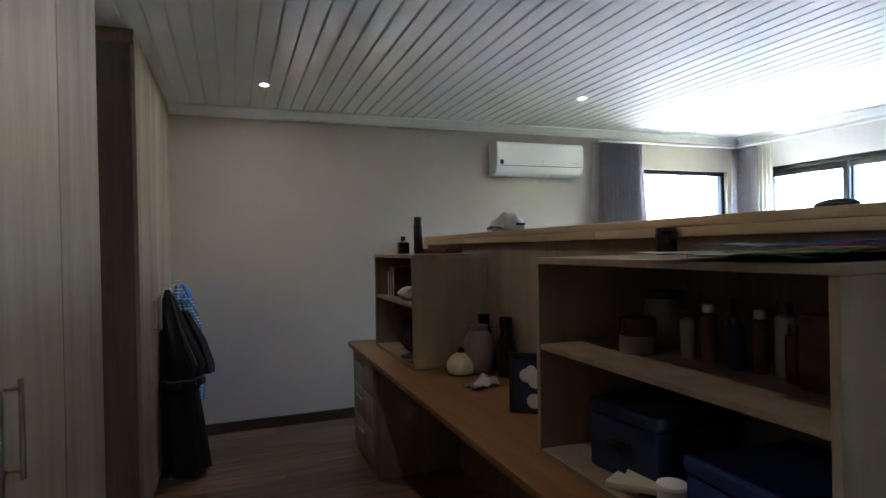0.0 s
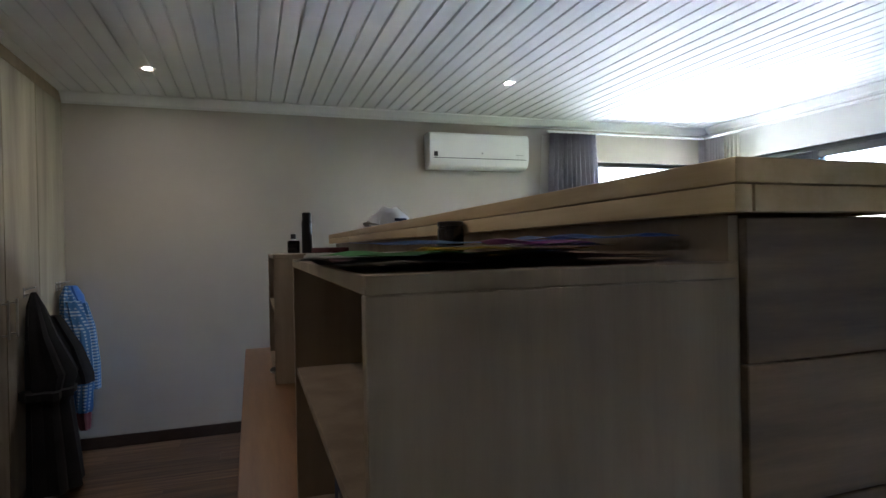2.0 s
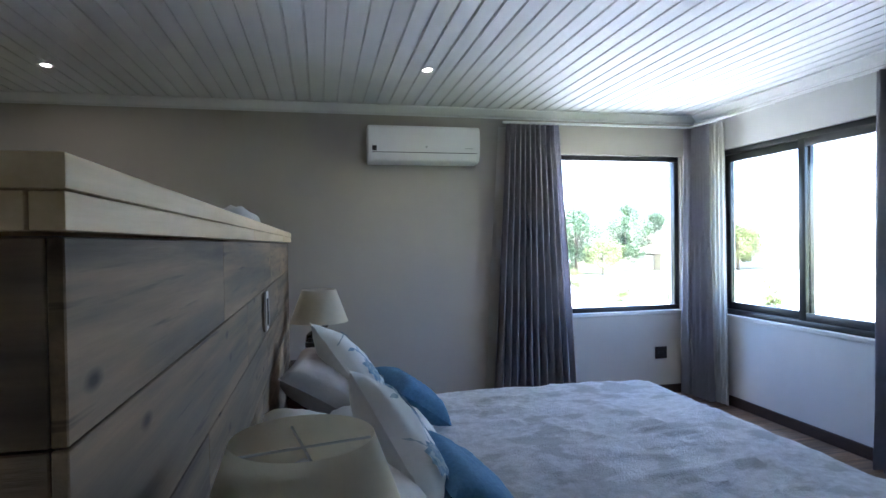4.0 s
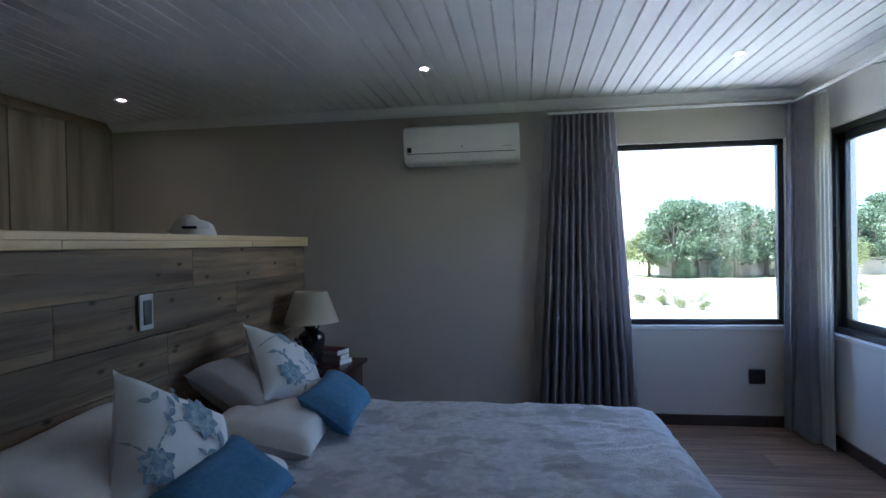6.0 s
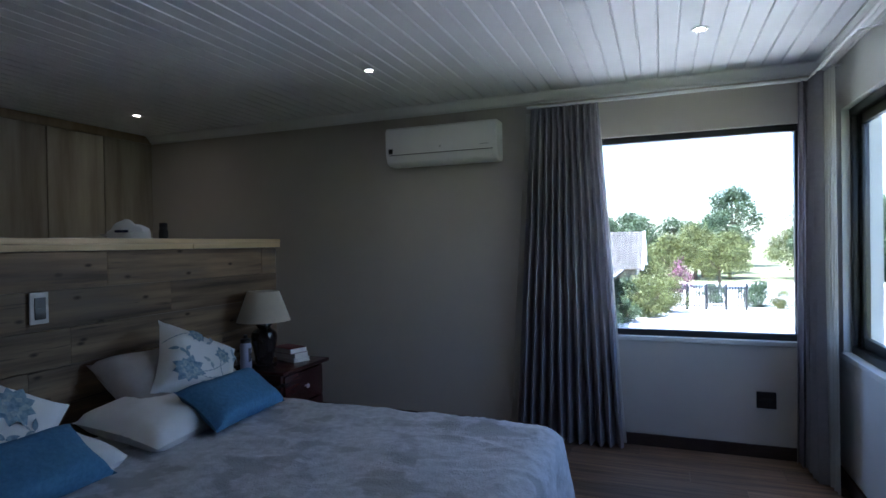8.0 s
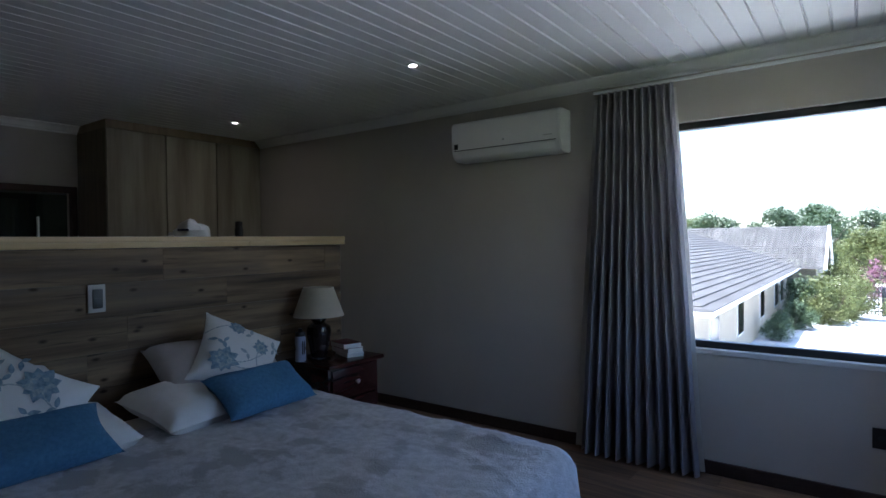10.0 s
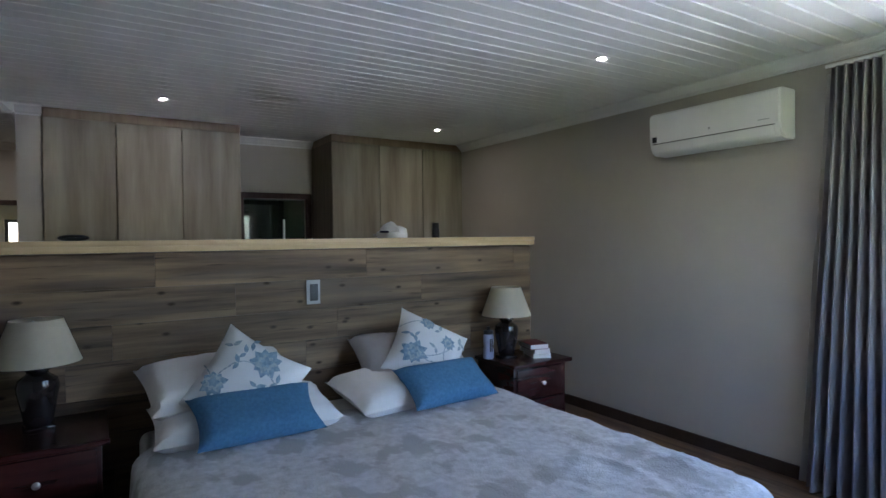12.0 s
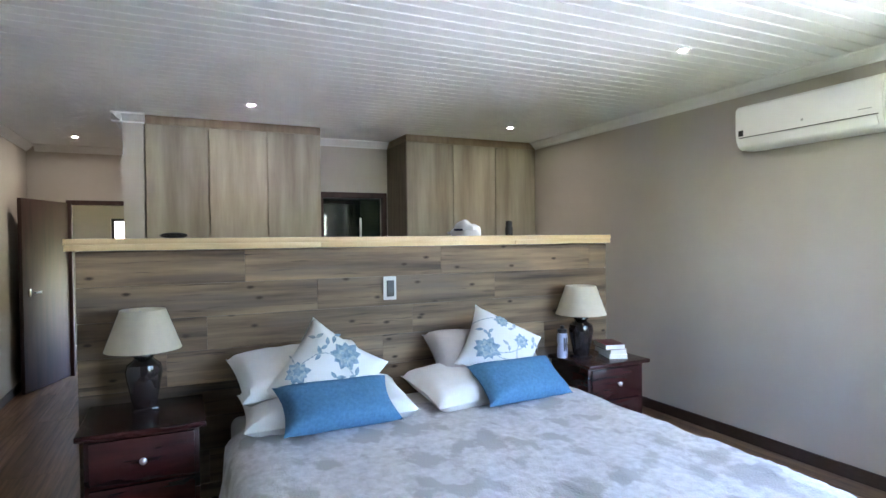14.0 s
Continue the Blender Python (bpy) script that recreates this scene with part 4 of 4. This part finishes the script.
gl = thing("sunglasses_case", "black sunglasses case lying on the pine shelf", "case", -0.10, -3.73, 1.514, 80)
bm = bmesh.new()
bmesh.ops.create_uvsphere(bm, u_segments=20, v_segments=10, radius=1, matrix=Matrix.Diagonal((0.07, 0.028, 0.017, 1)))
bmesh.ops.translate(bm, vec=(0, 0, 0.016), verts=bm.verts[:])
part("shell", bm, BLACKP, gl)
part("hinge_seam", box(-0.069, -0.029, 0.0155, 0.069, 0.029, 0.0175, 0.001), BLACKF, gl)


def sheet(w, d, material, m, label, seed, curl=0.014):
    bm = bmesh.new()
    N = 12
    g = [[bm.verts.new((w * (i / N - 0.5), d * (j / N - 0.5), 0.004 + curl * max(0, noise.noise(Vector((i * 0.25, j * 0.2, seed))) + 0.15))) for j in range(N + 1)] for i in range(N + 1)]
    for i in range(N):
        for j in range(N):
            bm.faces.new((g[i][j], g[i + 1][j], g[i + 1][j + 1], g[i][j + 1]))
    bmesh.ops.solidify(bm, geom=bm.faces[:], thickness=0.0015)
    return solo("leaflet", bm, material, label, "leaflet", m=m, group="leaflets on the shelf unit")


for i, (mt, yy, xx, rz, w, d) in enumerate(((BLACKP, -3.97, -0.56, 4, 0.42, 0.34), (REDB, -3.98, -0.55, -5, 0.40, 0.30), (PAPERW, -3.90, -0.58, -6, 0.38, 0.36), (GREENP, -4.04, -0.66, 8, 0.17, 0.20), (YELLP, -4.03, -0.55, -4, 0.20, 0.20), (PAPERW, -3.98, -0.50, 12, 0.18, 0.24), (PURP, -4.06, -0.50, 30, 0.10, 0.14), (BLUEP, -3.85, -0.52, 20, 0.30, 0.20), (BLUEP, -4.02, -0.39, 10, 0.13, 0.20))):
    sheet(w, d, mt, pose(xx, yy, U + 0.002 + 0.0032 * i, 0, 0, rz), "printed paper leaflet lying curled on the unit", i * 3.1, 0.008)

# desk ornaments
diff = thing("oil_diffuser", "round cream ribbed ceramic diffuser on the desk", "diffuser", -0.54, -2.05, 0.768)
part("body", lathe([(0.055, 0), (0.07, 0.01), (0.078, 0.04), (0.070, 0.075), (0.045, 0.10), (0.02, 0.112), (0, 0.114)], 28), CREAM, diff)
part("lid", lathe([(0.016, 0.112), (0.016, 0.13), (0.006, 0.14), (0, 0.14)], 14), BROWNG, diff)
solo("stone_vase", lathe([(0.055, 0), (0.075, 0.02), (0.085, 0.10), (0.080, 0.17), (0.055, 0.215), (0.045, 0.225), (0.05, 0.25), (0.046, 0.252), (0.04, 0.225), (0, 0.21)], 28), GREYV, "grey stoneware vase standing on the desk", "vase", m=pose(-0.44, -2.06, 0.768))
solo("black_vase", lathe([(0.05, 0), (0.06, 0.03), (0.045, 0.16), (0.03, 0.24), (0.035, 0.29), (0.03, 0.292), (0, 0.24)], 20), BLACKC, "slim black ceramic vase behind the stone vase", "vase", m=pose(-0.36, -1.95, 0.768))
solo("black_vase", lathe([(0.04, 0), (0.05, 0.03), (0.05, 0.16), (0.03, 0.22), (0.035, 0.30), (0.03, 0.302), (0, 0.24)], 20), BLACKC, "slim black ceramic vase beside the stone vase", "vase", m=pose(-0.35, -2.2, 0.768))
jar(-0.37, -2.5, 0.768, 0.05, 0.15, GREYV, "grey storage jar on the desk", "storage_jar", "jar", CREAM, 0.8)
jar(-0.37, -2.75, 0.768, 0.045, 0.14, CREAM, "cream storage jar with dark lid", "storage_jar", "jar", BROWNG, 0.8)
sheet(0.16, 0.10, SHEET, pose(-0.56, -2.35, 0.772, 0, 0, 20), "crumpled white tissue lying on the desk", 5.5, 0.05).name = "tissue"
ph = thing("photo_frame", "black framed black and white picture on the desk", "photo frame", -0.55, -2.82, 0.768, -38)
bm = box(-0.09, -0.008, 0, 0.09, 0.008, 0.02, 0.003)
bx(bm, -0.09, -0.008, 0.22, 0.09, 0.008, 0.24, 0.003)
bx(bm, -0.09, -0.007, 0.02, -0.07, 0.007, 0.22, 0.003)
bx(bm, 0.07, -0.007, 0.02, 0.09, 0.007, 0.22, 0.003)
part("frame", bm, BLACKP, ph)
part("print", box(-0.069, -0.004, 0.021, 0.069, 0.004, 0.219), NAVY, ph)
bm = bmesh.new()
for ax, az, rr in ((-0.02, 0.15, 0.028), (0.015, 0.13, 0.03), (0.0, 0.17, 0.022), (0.03, 0.16, 0.02), (0.01, 0.05, 0.03)):
    bmesh.ops.create_uvsphere(bm, u_segments=14, v_segments=8, radius=1, matrix=Matrix.Translation((ax, -0.005, az)) @ Matrix.Diagonal((rr, 0.0015, rr, 1)))
part("pale_motif", bm, PAPERW, ph, "white plain shapes")
part("strut", box(-0.02, 0.008, 0, 0.02, 0.05, 0.006), BLACKP, ph)

# contents of the near unit
zs, zb = 0.768 + 0.353, 0.768 + 0.019
jar(-0.42, -3.42, zs, 0.055, 0.17, GREYV, "grey jar on the upper shelf", "storage_jar", "jar", BLACKP, 0.95)
for i in range(2):
    solo("tin", lathe([(0.05, 0), (0.052, 0.004), (0.052, 0.045), (0.05, 0.05)], 20), (GREYV, BROWNG)[i], "round flat tin on the shelf", "tin", m=pose(-0.56, -3.47, zs + i * 0.051), group="stacked tins")
for i in range(7):
    jar(-0.50 + 0.02 * (i % 3), -3.60 - i * 0.052, zs, 0.019 + 0.004 * (i % 2), 0.13 + 0.02 * (i % 3), (GREYV, BROWNG, REDB, NAVY, BROWNG)[i % 5], "small cosmetic bottle standing on the shelf", "cosmetic_bottle", "bottle", (BLACKP, GREYP, BLACKP)[i % 3], 0.6)
solo("brown_box", box(-0.12, -0.08, 0, 0.12, 0.08, 0.16, 0.004), BROWNG, "dark brown box on the upper shelf", "box", m=pose(-0.42, -4.03, zs))
def storage_box(x, y, rz, w, d, h, material, label):
    root = thing("storage_box", label, "box", x, y, zb, rz, "storage boxes")
    part("body", box(-w / 2, -d / 2, 0, w / 2, d / 2, h - 0.04, 0.01), material, root)
    part("lid", box(-w / 2 - 0.005, -d / 2 - 0.005, h - 0.039, w / 2 + 0.005, d / 2 + 0.005, h, 0.01), material, root)
    part("handle", box(-w / 2 - 0.012, -0.04, h * 0.45, -w / 2, 0.04, h * 0.55, 0.004), BLACKP, root, "dark strap handle")


storage_box(-0.50, -3.50, 5, 0.32, 0.26, 0.20, NAVY, "dark blue fabric storage box on the lower shelf")
storage_box(-0.51, -3.95, -4, 0.34, 0.36, 0.15, mat("blue_fabric", (0.012, 0.03, 0.14), 0.8, var=0.2), "blue fabric storage box on the lower shelf")
for i in range(2):
    solo("note_pad", box(-0.06, -0.045, 0, 0.06, 0.045, 0.018, 0.003), CREAM, "small cream note pad on the lower shelf", "note pad", m=pose(-0.66, -3.55 - 0.05 * i, zb + 0.0185 * i, 0, 0, 30 + 12 * i))
jar(-0.67, -3.72, zb, 0.035, 0.07, GREYCOT, "grey plastic tub on the lower shelf", "tub", "tub", WHITEP, 0.95)
# contents of the far unit
for i in range(6):
    solo("paperback_book", box(-0.07, -0.012, 0, 0.07, 0.012, 0.16 + 0.015 * (i % 3), 0.002), (PAPERW, REDB, CREAM, NAVY)[i % 4], "paperback book standing on the shelf", "book", m=pose(-0.60, -1.08 - 0.03 * i, zs), group="books in the shelf unit")
solo("white_cloth", cushion(0.18, 0.14, 0.08, 0.6, 21), SHEET, "folded white cloth on the shelf", "cloth", m=pose(-0.62, -1.5, zs + 0.037))
solo("black_bag", cushion(0.26, 0.3, 0.22, 0.5, 31), BLACKCL, "soft black bag on the lower shelf", "bag", m=pose(-0.54, -1.4, zb + 0.10))
solo("round_tray", lathe([(0.08, 0), (0.10, 0.01), (0.105, 0.02), (0.1, 0.02), (0.09, 0.012), (0, 0.01)], 24), STEEL, "small round metal tray", "tray", m=pose(-0.66, -1.68, zb))


# ---- outside ----
G = -2.8
setting("ground", box(-400, -400, G - 1, 400, 400, G), GRASS, "dry lawn and open ground")
setting("pavement", box(-1.2, 0.6, G, 70, 58, G + 0.03), PAVE, "pale paved yard and street")


def hip_roof(x0, y0, x1, y1, ze, zr, material, parent, hips, courses=22):
    """Stepped tile courses up four slopes; ridge along y."""
    bm = bmesh.new()
    xm = (x0 + x1) / 2
    run = (x1 - x0) / 2
    for i in range(courses):
        a, b = i / courses, (i + 1) / courses
        h = hips * run
        za, zb = ze + (zr - ze) * a, ze + (zr - ze) * b
        r = [(x0 + run * a, y0 + h * a), (x1 - run * a, y0 + h * a), (x1 - run * a, y1 - h * a), (x0 + run * a, y1 - h * a)]
        s = [(x0 + run * b, y0 + h * b), (x1 - run * b, y0 + h * b), (x1 - run * b, y1 - h * b), (x0 + run * b, y1 - h * b)]
        low = [bm.verts.new((*p, za)) for p in r]
        mid = [bm.verts.new((*p, za + 0.035)) for p in r]
        top = [bm.verts.new((*p, zb)) for p in s]
        for k in range(4):
            j = (k + 1) % 4
            bm.faces.new((low[k], low[j], mid[j], mid[k]))
            bm.faces.new((mid[k], mid[j], top[j], top[k]))
    part("roof", bm, material, parent, "weathered concrete tile roof", smooth=False)
    bm = rod((xm, y0 + hips * run, zr + 0.02), (xm, y1 - hips * run, zr + 0.02), 0.12, 8)
    part("ridge", bm, material, parent)
    bm = bmesh.new()
    for p, q in (((x0, y0), (x1, y0)), ((x1, y0), (x1, y1)), ((x1, y1), (x0, y1)), ((x0, y1), (x0, y0))):
        rod((*p, ze - 0.06), (*q, ze - 0.06), 0.07, 8, bm)
    part("gutter", bm, WHITEP, parent, "white gutter")


hs = thing("house", "single-storey cream house with weathered tile roof", "house", 0, 0, G)
e = 2.35
part("wall", box(-11.4, 12, 0, -0.4, 35, e), HOUSEW, hs, smooth=False)
part("soffit", box(-12, 11.3, e, 0.2, 35, e + 0.05), CORN, hs, smooth=False)
hip_roof(-12, 11.3, 0.2, 38, e + 0.05, e + 2.45, ROOF, hs, 0.9)
wing = part("wing_wall", box(-8, 36, 0, 1.0, 43, e), HOUSEW, hs, smooth=False)
bm = bmesh.new()
for sgn, ye in ((1, 34.9), (-1, 44.1)):
    for i in range(18):
        a, b = i / 18, (i + 1) / 18
        y0, y1 = ye + (39.5 - ye) * a, ye + (39.5 - ye) * b
        z0, z1 = e + 2.55 * a, e + 2.55 * b
        for k in range(30):
            xa, xb = -10 + k * 0.383, -10 + (k + 1) * 0.383
            xm2 = (xa + xb) / 2
            v = [bm.verts.new(p) for p in ((xa, y0, z0 + 0.03), (xm2, y0, z0 + 0.08), (xb, y0, z0 + 0.03), (xb, y1, z1), (xm2, y1, z1 + 0.05), (xa, y1, z1))]
            bm.faces.new((v[0], v[1], v[4], v[5]))
            bm.faces.new((v[1], v[2], v[3], v[4]))
part("wing_roof", bm, ROOF, hs, "weathered roll tile roof", smooth=False)
bm = bmesh.new()
g3 = [bm.verts.new(p) for p in ((1.02, 35.2, e), (1.02, 43.8, e), (1.02, 39.5, e + 2.45), (0.9, 35.2, e), (0.9, 43.8, e), (0.9, 39.5, e + 2.45))]
for f in ((0, 1, 2), (5, 4, 3), (0, 2, 5, 3), (1, 4, 5, 2)):
    bm.faces.new([g3[i] for i in f])
part("gable", bm, HOUSEW, hs, smooth=False)
bm = rod((1.5, 34.85, e), (1.5, 39.5, e + 2.56), 0.09, 6)
rod((1.5, 39.5, e + 2.56), (1.5, 44.1, e), 0.09, 6, bm)
part("barge_board", bm, WHITEP, hs, "white barge board")
for y in (14, 18.5, 24, 29, 31.5):
    w = part("window", box(-0.42, y, 0.7, -0.37, y + 1.3, 2.0), WHITEP, hs, "white framed window", smooth=False)
    part("pane", box(-0.375, y + 0.07, 0.77, -0.36, y + 1.23, 1.93), BLACKC, w, smooth=False)
part("vent_pipe", rod((-3.2, 20, e + 1.2), (-3.2, 20, e + 2.3), 0.09), BLACKF, hs, "dark vent pipe")

h2 = thing("house", "low brown-roofed house across the street", "house", 0, 0, G)
part("wall", box(44, 62, 0, 60, 78, 2.5), HOUSEW, h2, smooth=False)
hip_roof(43, 61, 61, 79, 2.5, 5.2, ROOFB, h2, 0.5, 16)
for x in (46, 51, 56):
    w = part("window", box(x, 61.96, 0.8, x + 2, 62.02, 2.0), WHITEP, h2, smooth=False)
    part("pane", box(x + 0.1, 61.95, 0.9, x + 1.9, 61.97, 1.9), BLACKC, w, smooth=False)


def leaf_crown(h0, h1, rx, nblob, leaves, size, seed, taper=0.0):
    rng = random.Random(seed)
    verts, faces = [], []
    blobs = []
    for _ in range(nblob):
        t = rng.random()
        a, r = rng.uniform(0, 6.28), rx * math.sqrt(rng.random()) * (1 - taper * t) * (math.sin(math.pi * (0.15 + 0.8 * t)) if not taper else 1)
        blobs.append((r * math.cos(a), r * math.sin(a), h0 + (h1 - h0) * t, rx * rng.uniform(0.22, 0.42) * (1 - taper * t * 0.8)))
    for _ in range(leaves):
        bxx, by, bz, br = rng.choice(blobs)
        d = Vector((rng.gauss(0, 1), rng.gauss(0, 1), rng.gauss(0, 1))).normalized() * br * rng.uniform(0.5, 1.08)
        p = Vector((bxx, by, bz)) + d
        u = Vector((rng.gauss(0, 1), rng.gauss(0, 1), rng.gauss(0, 0.6))).normalized()
        v = u.cross(d + Vector((0, 0, 0.01))).normalized()
        s = size * rng.uniform(0.6, 1.3)
        k = len(verts)
        verts += [p - u * s, p + v * s * 0.5, p + u * s, p - v * s * 0.5]
        faces.append((k, k + 1, k + 2, k + 3))
    me = bpy.data.meshes.new("crown")
    me.from_pydata(verts, [], faces)
    return me


def tree(h, r, leafmat, seed, label, trunk_h=None, name="tree", taper=0.0, size=0.14, leaves=7000):
    root = thing(name, label, name.split("_")[-1])
    th = trunk_h if trunk_h is not None else h * 0.4
    rng = random.Random(seed)
    bm = bmesh.new()
    if th:
        prof = [(r * 0.075, 0), (r * 0.055, th * 0.5), (r * 0.045, th), (r * 0.015, h * 0.85)]
        lathe(prof, 10, bm=bm)
        for i in range(5):
            a = rng.uniform(0, 6.28)
            rod((0, 0, th * rng.uniform(0.75, 1.1)), (r * 0.6 * math.cos(a), r * 0.6 * math.sin(a), h * rng.uniform(0.55, 0.8)), r * 0.022, 6, bm)
    else:
        for i in range(5):
            a = rng.uniform(0, 6.28)
            rod((0, 0, 0), (r * 0.5 * math.cos(a), r * 0.5 * math.sin(a), h * 0.6), r * 0.02, 5, bm)
    part("trunk", bm, BARK, root)
    me = leaf_crown(h * 0.12 if th == 0 else th * 0.75, h * 0.95, r, 34, leaves, size, seed, taper)
    me.materials.append(leafmat)
    c = new("crown", me)
    c.parent = root
    return root


protos = [
    tree(6.5, 3.2, LEAFA, 1, "leafy green garden tree with a broad crown"),
    tree(7.5, 3.0, LEAFA, 2, "tall leafy green garden tree"),
    tree(5.5, 3.0, LEAFB, 3, "light green spreading garden tree"),
    tree(2.2, 1.4, LEAFB, 4, "light green garden shrub", 0, "garden_shrub", 0, 0.075, 3500),
    tree(1.6, 1.3, LEAFA, 5, "dense green garden shrub", 0, "garden_shrub", 0, 0.07, 3500),
]
spots = [[(18, 61, 1.2), (21, 63, 1.25), (24.5, 61, 1.2), (28, 62, 1.15), (31, 60, 1.1), (7, 66, 1.0), (4, 68, 1.1), (-9, 58, 1.0), (-16, 60, 1.1), (-26, 60, 1.2), (40, 64, 1.2), (52, 66, 1.2), (66, 78, 1.4), (70, 10, 1.2), (62, 20, 1.1), (0.5, 60, 0.95)],
         [(19.5, 66, 1.1), (23, 67, 1.1), (27, 66, 1.05), (13, 95, 1.5), (9, 74, 1.0), (-4, 66, 1.0), (-1, 72, 1.1), (34, 66, 1.1), (44, 70, 1.2), (72, 90, 1.5), (80, 25, 1.3), (-18, 66, 1.2), (36, 90, 1.3), (60, 88, 1.3)],
         [(7.3, 50, 0.72), (3.6, 52, 0.8), (16, 64, 0.95), (33, 57, 0.8), (6.0, 62, 0.95), (-12, 66, 1.1), (54, 60, 1.0), (9.5, 64, 0.9)],
         [(1.9, 29.4, 1.0), (2.9, 31.4, 0.9), (2.2, 38, 1.1), (20, 30, 0.7), (24, 30, 0.8), (21.8, 41, 0.7), (9.4, 34.6, 0.5), (10.4, 33.4, 0.55), (11.2, 31.8, 0.5), (12.0, 30.4, 0.55), (26, 24, 0.8)],
         [(0.7, 26.5, 0.8), (0.6, 30.5, 1.2), (1.2, 34, 1.1), (0.5, 23.0, 0.6), (8.3, 35.6, 0.95), (20.9, 24.5, 0.7), (27, 30, 0.9), (5.8, 37.5, 0.8), (30, 36, 0.9), (19, 60, 1.1), (22.5, 60.5, 1.2), (29, 59.5, 1.1)]]
rng = random.Random(5)
for pr, sp in zip(protos, spots):
    for i, (x, y, s) in enumerate(sp):
        ob = pr if i == 0 else copy_thing(pr, Matrix.Identity(4))
        ob.matrix_basis = pose(x, y, G, 0, 0, rng.uniform(0, 360)) @ Matrix.Diagonal((s, s, s * rng.uniform(0.92, 1.08), 1))
cy = tree(9.5, 1.0, LEAFC, 9, "tall narrow dark cypress tree", 0.6, "cypress_tree", 0.85, 0.2, 2200)
cy.matrix_basis = pose(-5.2, 80, G, 0, 0, 0)
fb = tree(1.5, 1.1, PINKF, 12, "flowering pink garden shrub", 0, "flowering_shrub", 0, 0.09, 900)
fb.matrix_basis = pose(3.9, 43.5, G) @ Matrix.Diagonal((0.9, 0.9, 1.7, 1))

fence = thing("fence", "dark metal palisade garden fence", "fence", 0, 0, G)
fx0, fx1, fy = 3.0, 7.3, 33.4
for i in range(5):
    x = fx0 + (fx1 - fx0) * i / 4
    part("post", box(x - 0.06, fy - 0.06, 0, x + 0.06, fy + 0.06, 1.6, 0.01), BLACKF, fence)
for z in (0.25, 1.3):
    part("rail", box(fx0, fy - 0.02, z, fx1, fy + 0.02, z + 0.05), BLACKF, fence)
slat = mesh("slat", box(-0.02, -0.012, 0.05, 0.02, 0.012, 1.45), BLACKF)
for i in range(28):
    s = new("slat", slat)
    s.parent = fence
    s.matrix_basis = pose(fx0 + 0.1 + i * 0.151, fy - 0.035, 0)
bw = thing("boundary_wall", "pale brown boundary wall below the trees", "wall", 0, 0, G)
part("wall", box(17, 63.5, 0, 60, 63.8, 1.9, 0.02), HOUSEW, bw)
part("coping", box(16.95, 63.45, 1.9, 60.05, 63.85, 1.98, 0.01), PAVE, bw)
sgn = thing("road_sign", "white triangular road sign on a pole", "road sign", 28.3, 57, G)
part("pole", rod((0, 0, 0), (0, 0, 2.2), 0.04), STEEL, sgn)
bm = bmesh.new()
tv = [bm.verts.new(p) for p in ((-0.5, -0.05, 1.7), (0.5, -0.05, 1.7), (0, -0.05, 2.6), (-0.5, -0.08, 1.7), (0.5, -0.08, 1.7), (0, -0.08, 2.6))]
for f in ((0, 1, 2), (5, 4, 3), (0, 3, 4, 1), (1, 4, 5, 2), (2, 5, 3, 0)):
    bm.faces.new([tv[i] for i in f])
part("plate", bm, WHITEP, sgn)

# ---- planks of partition and floor ----
rng = random.Random(8)
plank_cache = {}


def plank_mesh(kind, l, w, t):
    key = (kind, round(l, 2), round(w, 3))
    if key not in plank_cache:
        if kind == "wall":
            bm = box(-t / 2, -l / 2 + 0.0005, -w / 2 + 0.0012, t / 2, l / 2 - 0.0005, w / 2 - 0.0012, 0.0015, 1)
            plank_cache[key] = mesh("plank", bm, RUSTIC)
        elif kind == "end":
            bm = box(-l / 2, -t / 2, -w / 2 + 0.0012, l / 2, t / 2, w / 2 - 0.0012, 0.0015, 1)
            plank_cache[key] = mesh("plank", bm, RUSTICE)
        else:
            bm = box(-l / 2 + 0.0005, -w / 2 + 0.0006, -t / 2, l / 2 - 0.0005, w / 2 - 0.0006, t / 2, 0.001, 1)
            plank_cache[key] = mesh("floorboard", bm, FLOORM)
    return plank_cache[key]


PW = 1.45 / 8
for r in range(8):
    y, k = -4.175, 0
    while y < -0.82 - 0.02:
        l = (0.4, 0.8, 1.2, 0.6)[(r * 3) % 4] if k == 0 else 1.2
        l = min(l, -0.815 - y)
        if -0.815 - (y + l) < 0.15:
            l = -0.815 - y
        p = new("plank", plank_mesh("wall", l, PW, 0.014))
        p.parent = part_root
        p.matrix_basis = pose(-0.004, y + l / 2, PW * (r + 0.5))
        y += l
        k += 1
    p = new("plank", plank_mesh("end", 0.26, PW, 0.014))
    p.parent = part_root
    p.matrix_basis = pose(-0.142, -4.168, PW * (r + 0.5))
FW = 0.192
nrow = int(5.2 / FW) + 1
for r in range(nrow):
    x, k = -4.4, 0
    y = -FW * (r + 0.5)
    if y - FW / 2 < YS:
        break
    while x < XW - 0.01:
        l = (0.45, 1.05, 0.75, 1.29)[(r * 3 + r // 4) % 4] if k == 0 else 1.29
        l = min(l, XW - x)
        p = new("floorboard", plank_mesh("floor", l, FW, 0.012))
        p.parent = floor
        p.matrix_basis = pose(x + l / 2, y, -0.006)
        x += l
        k += 1
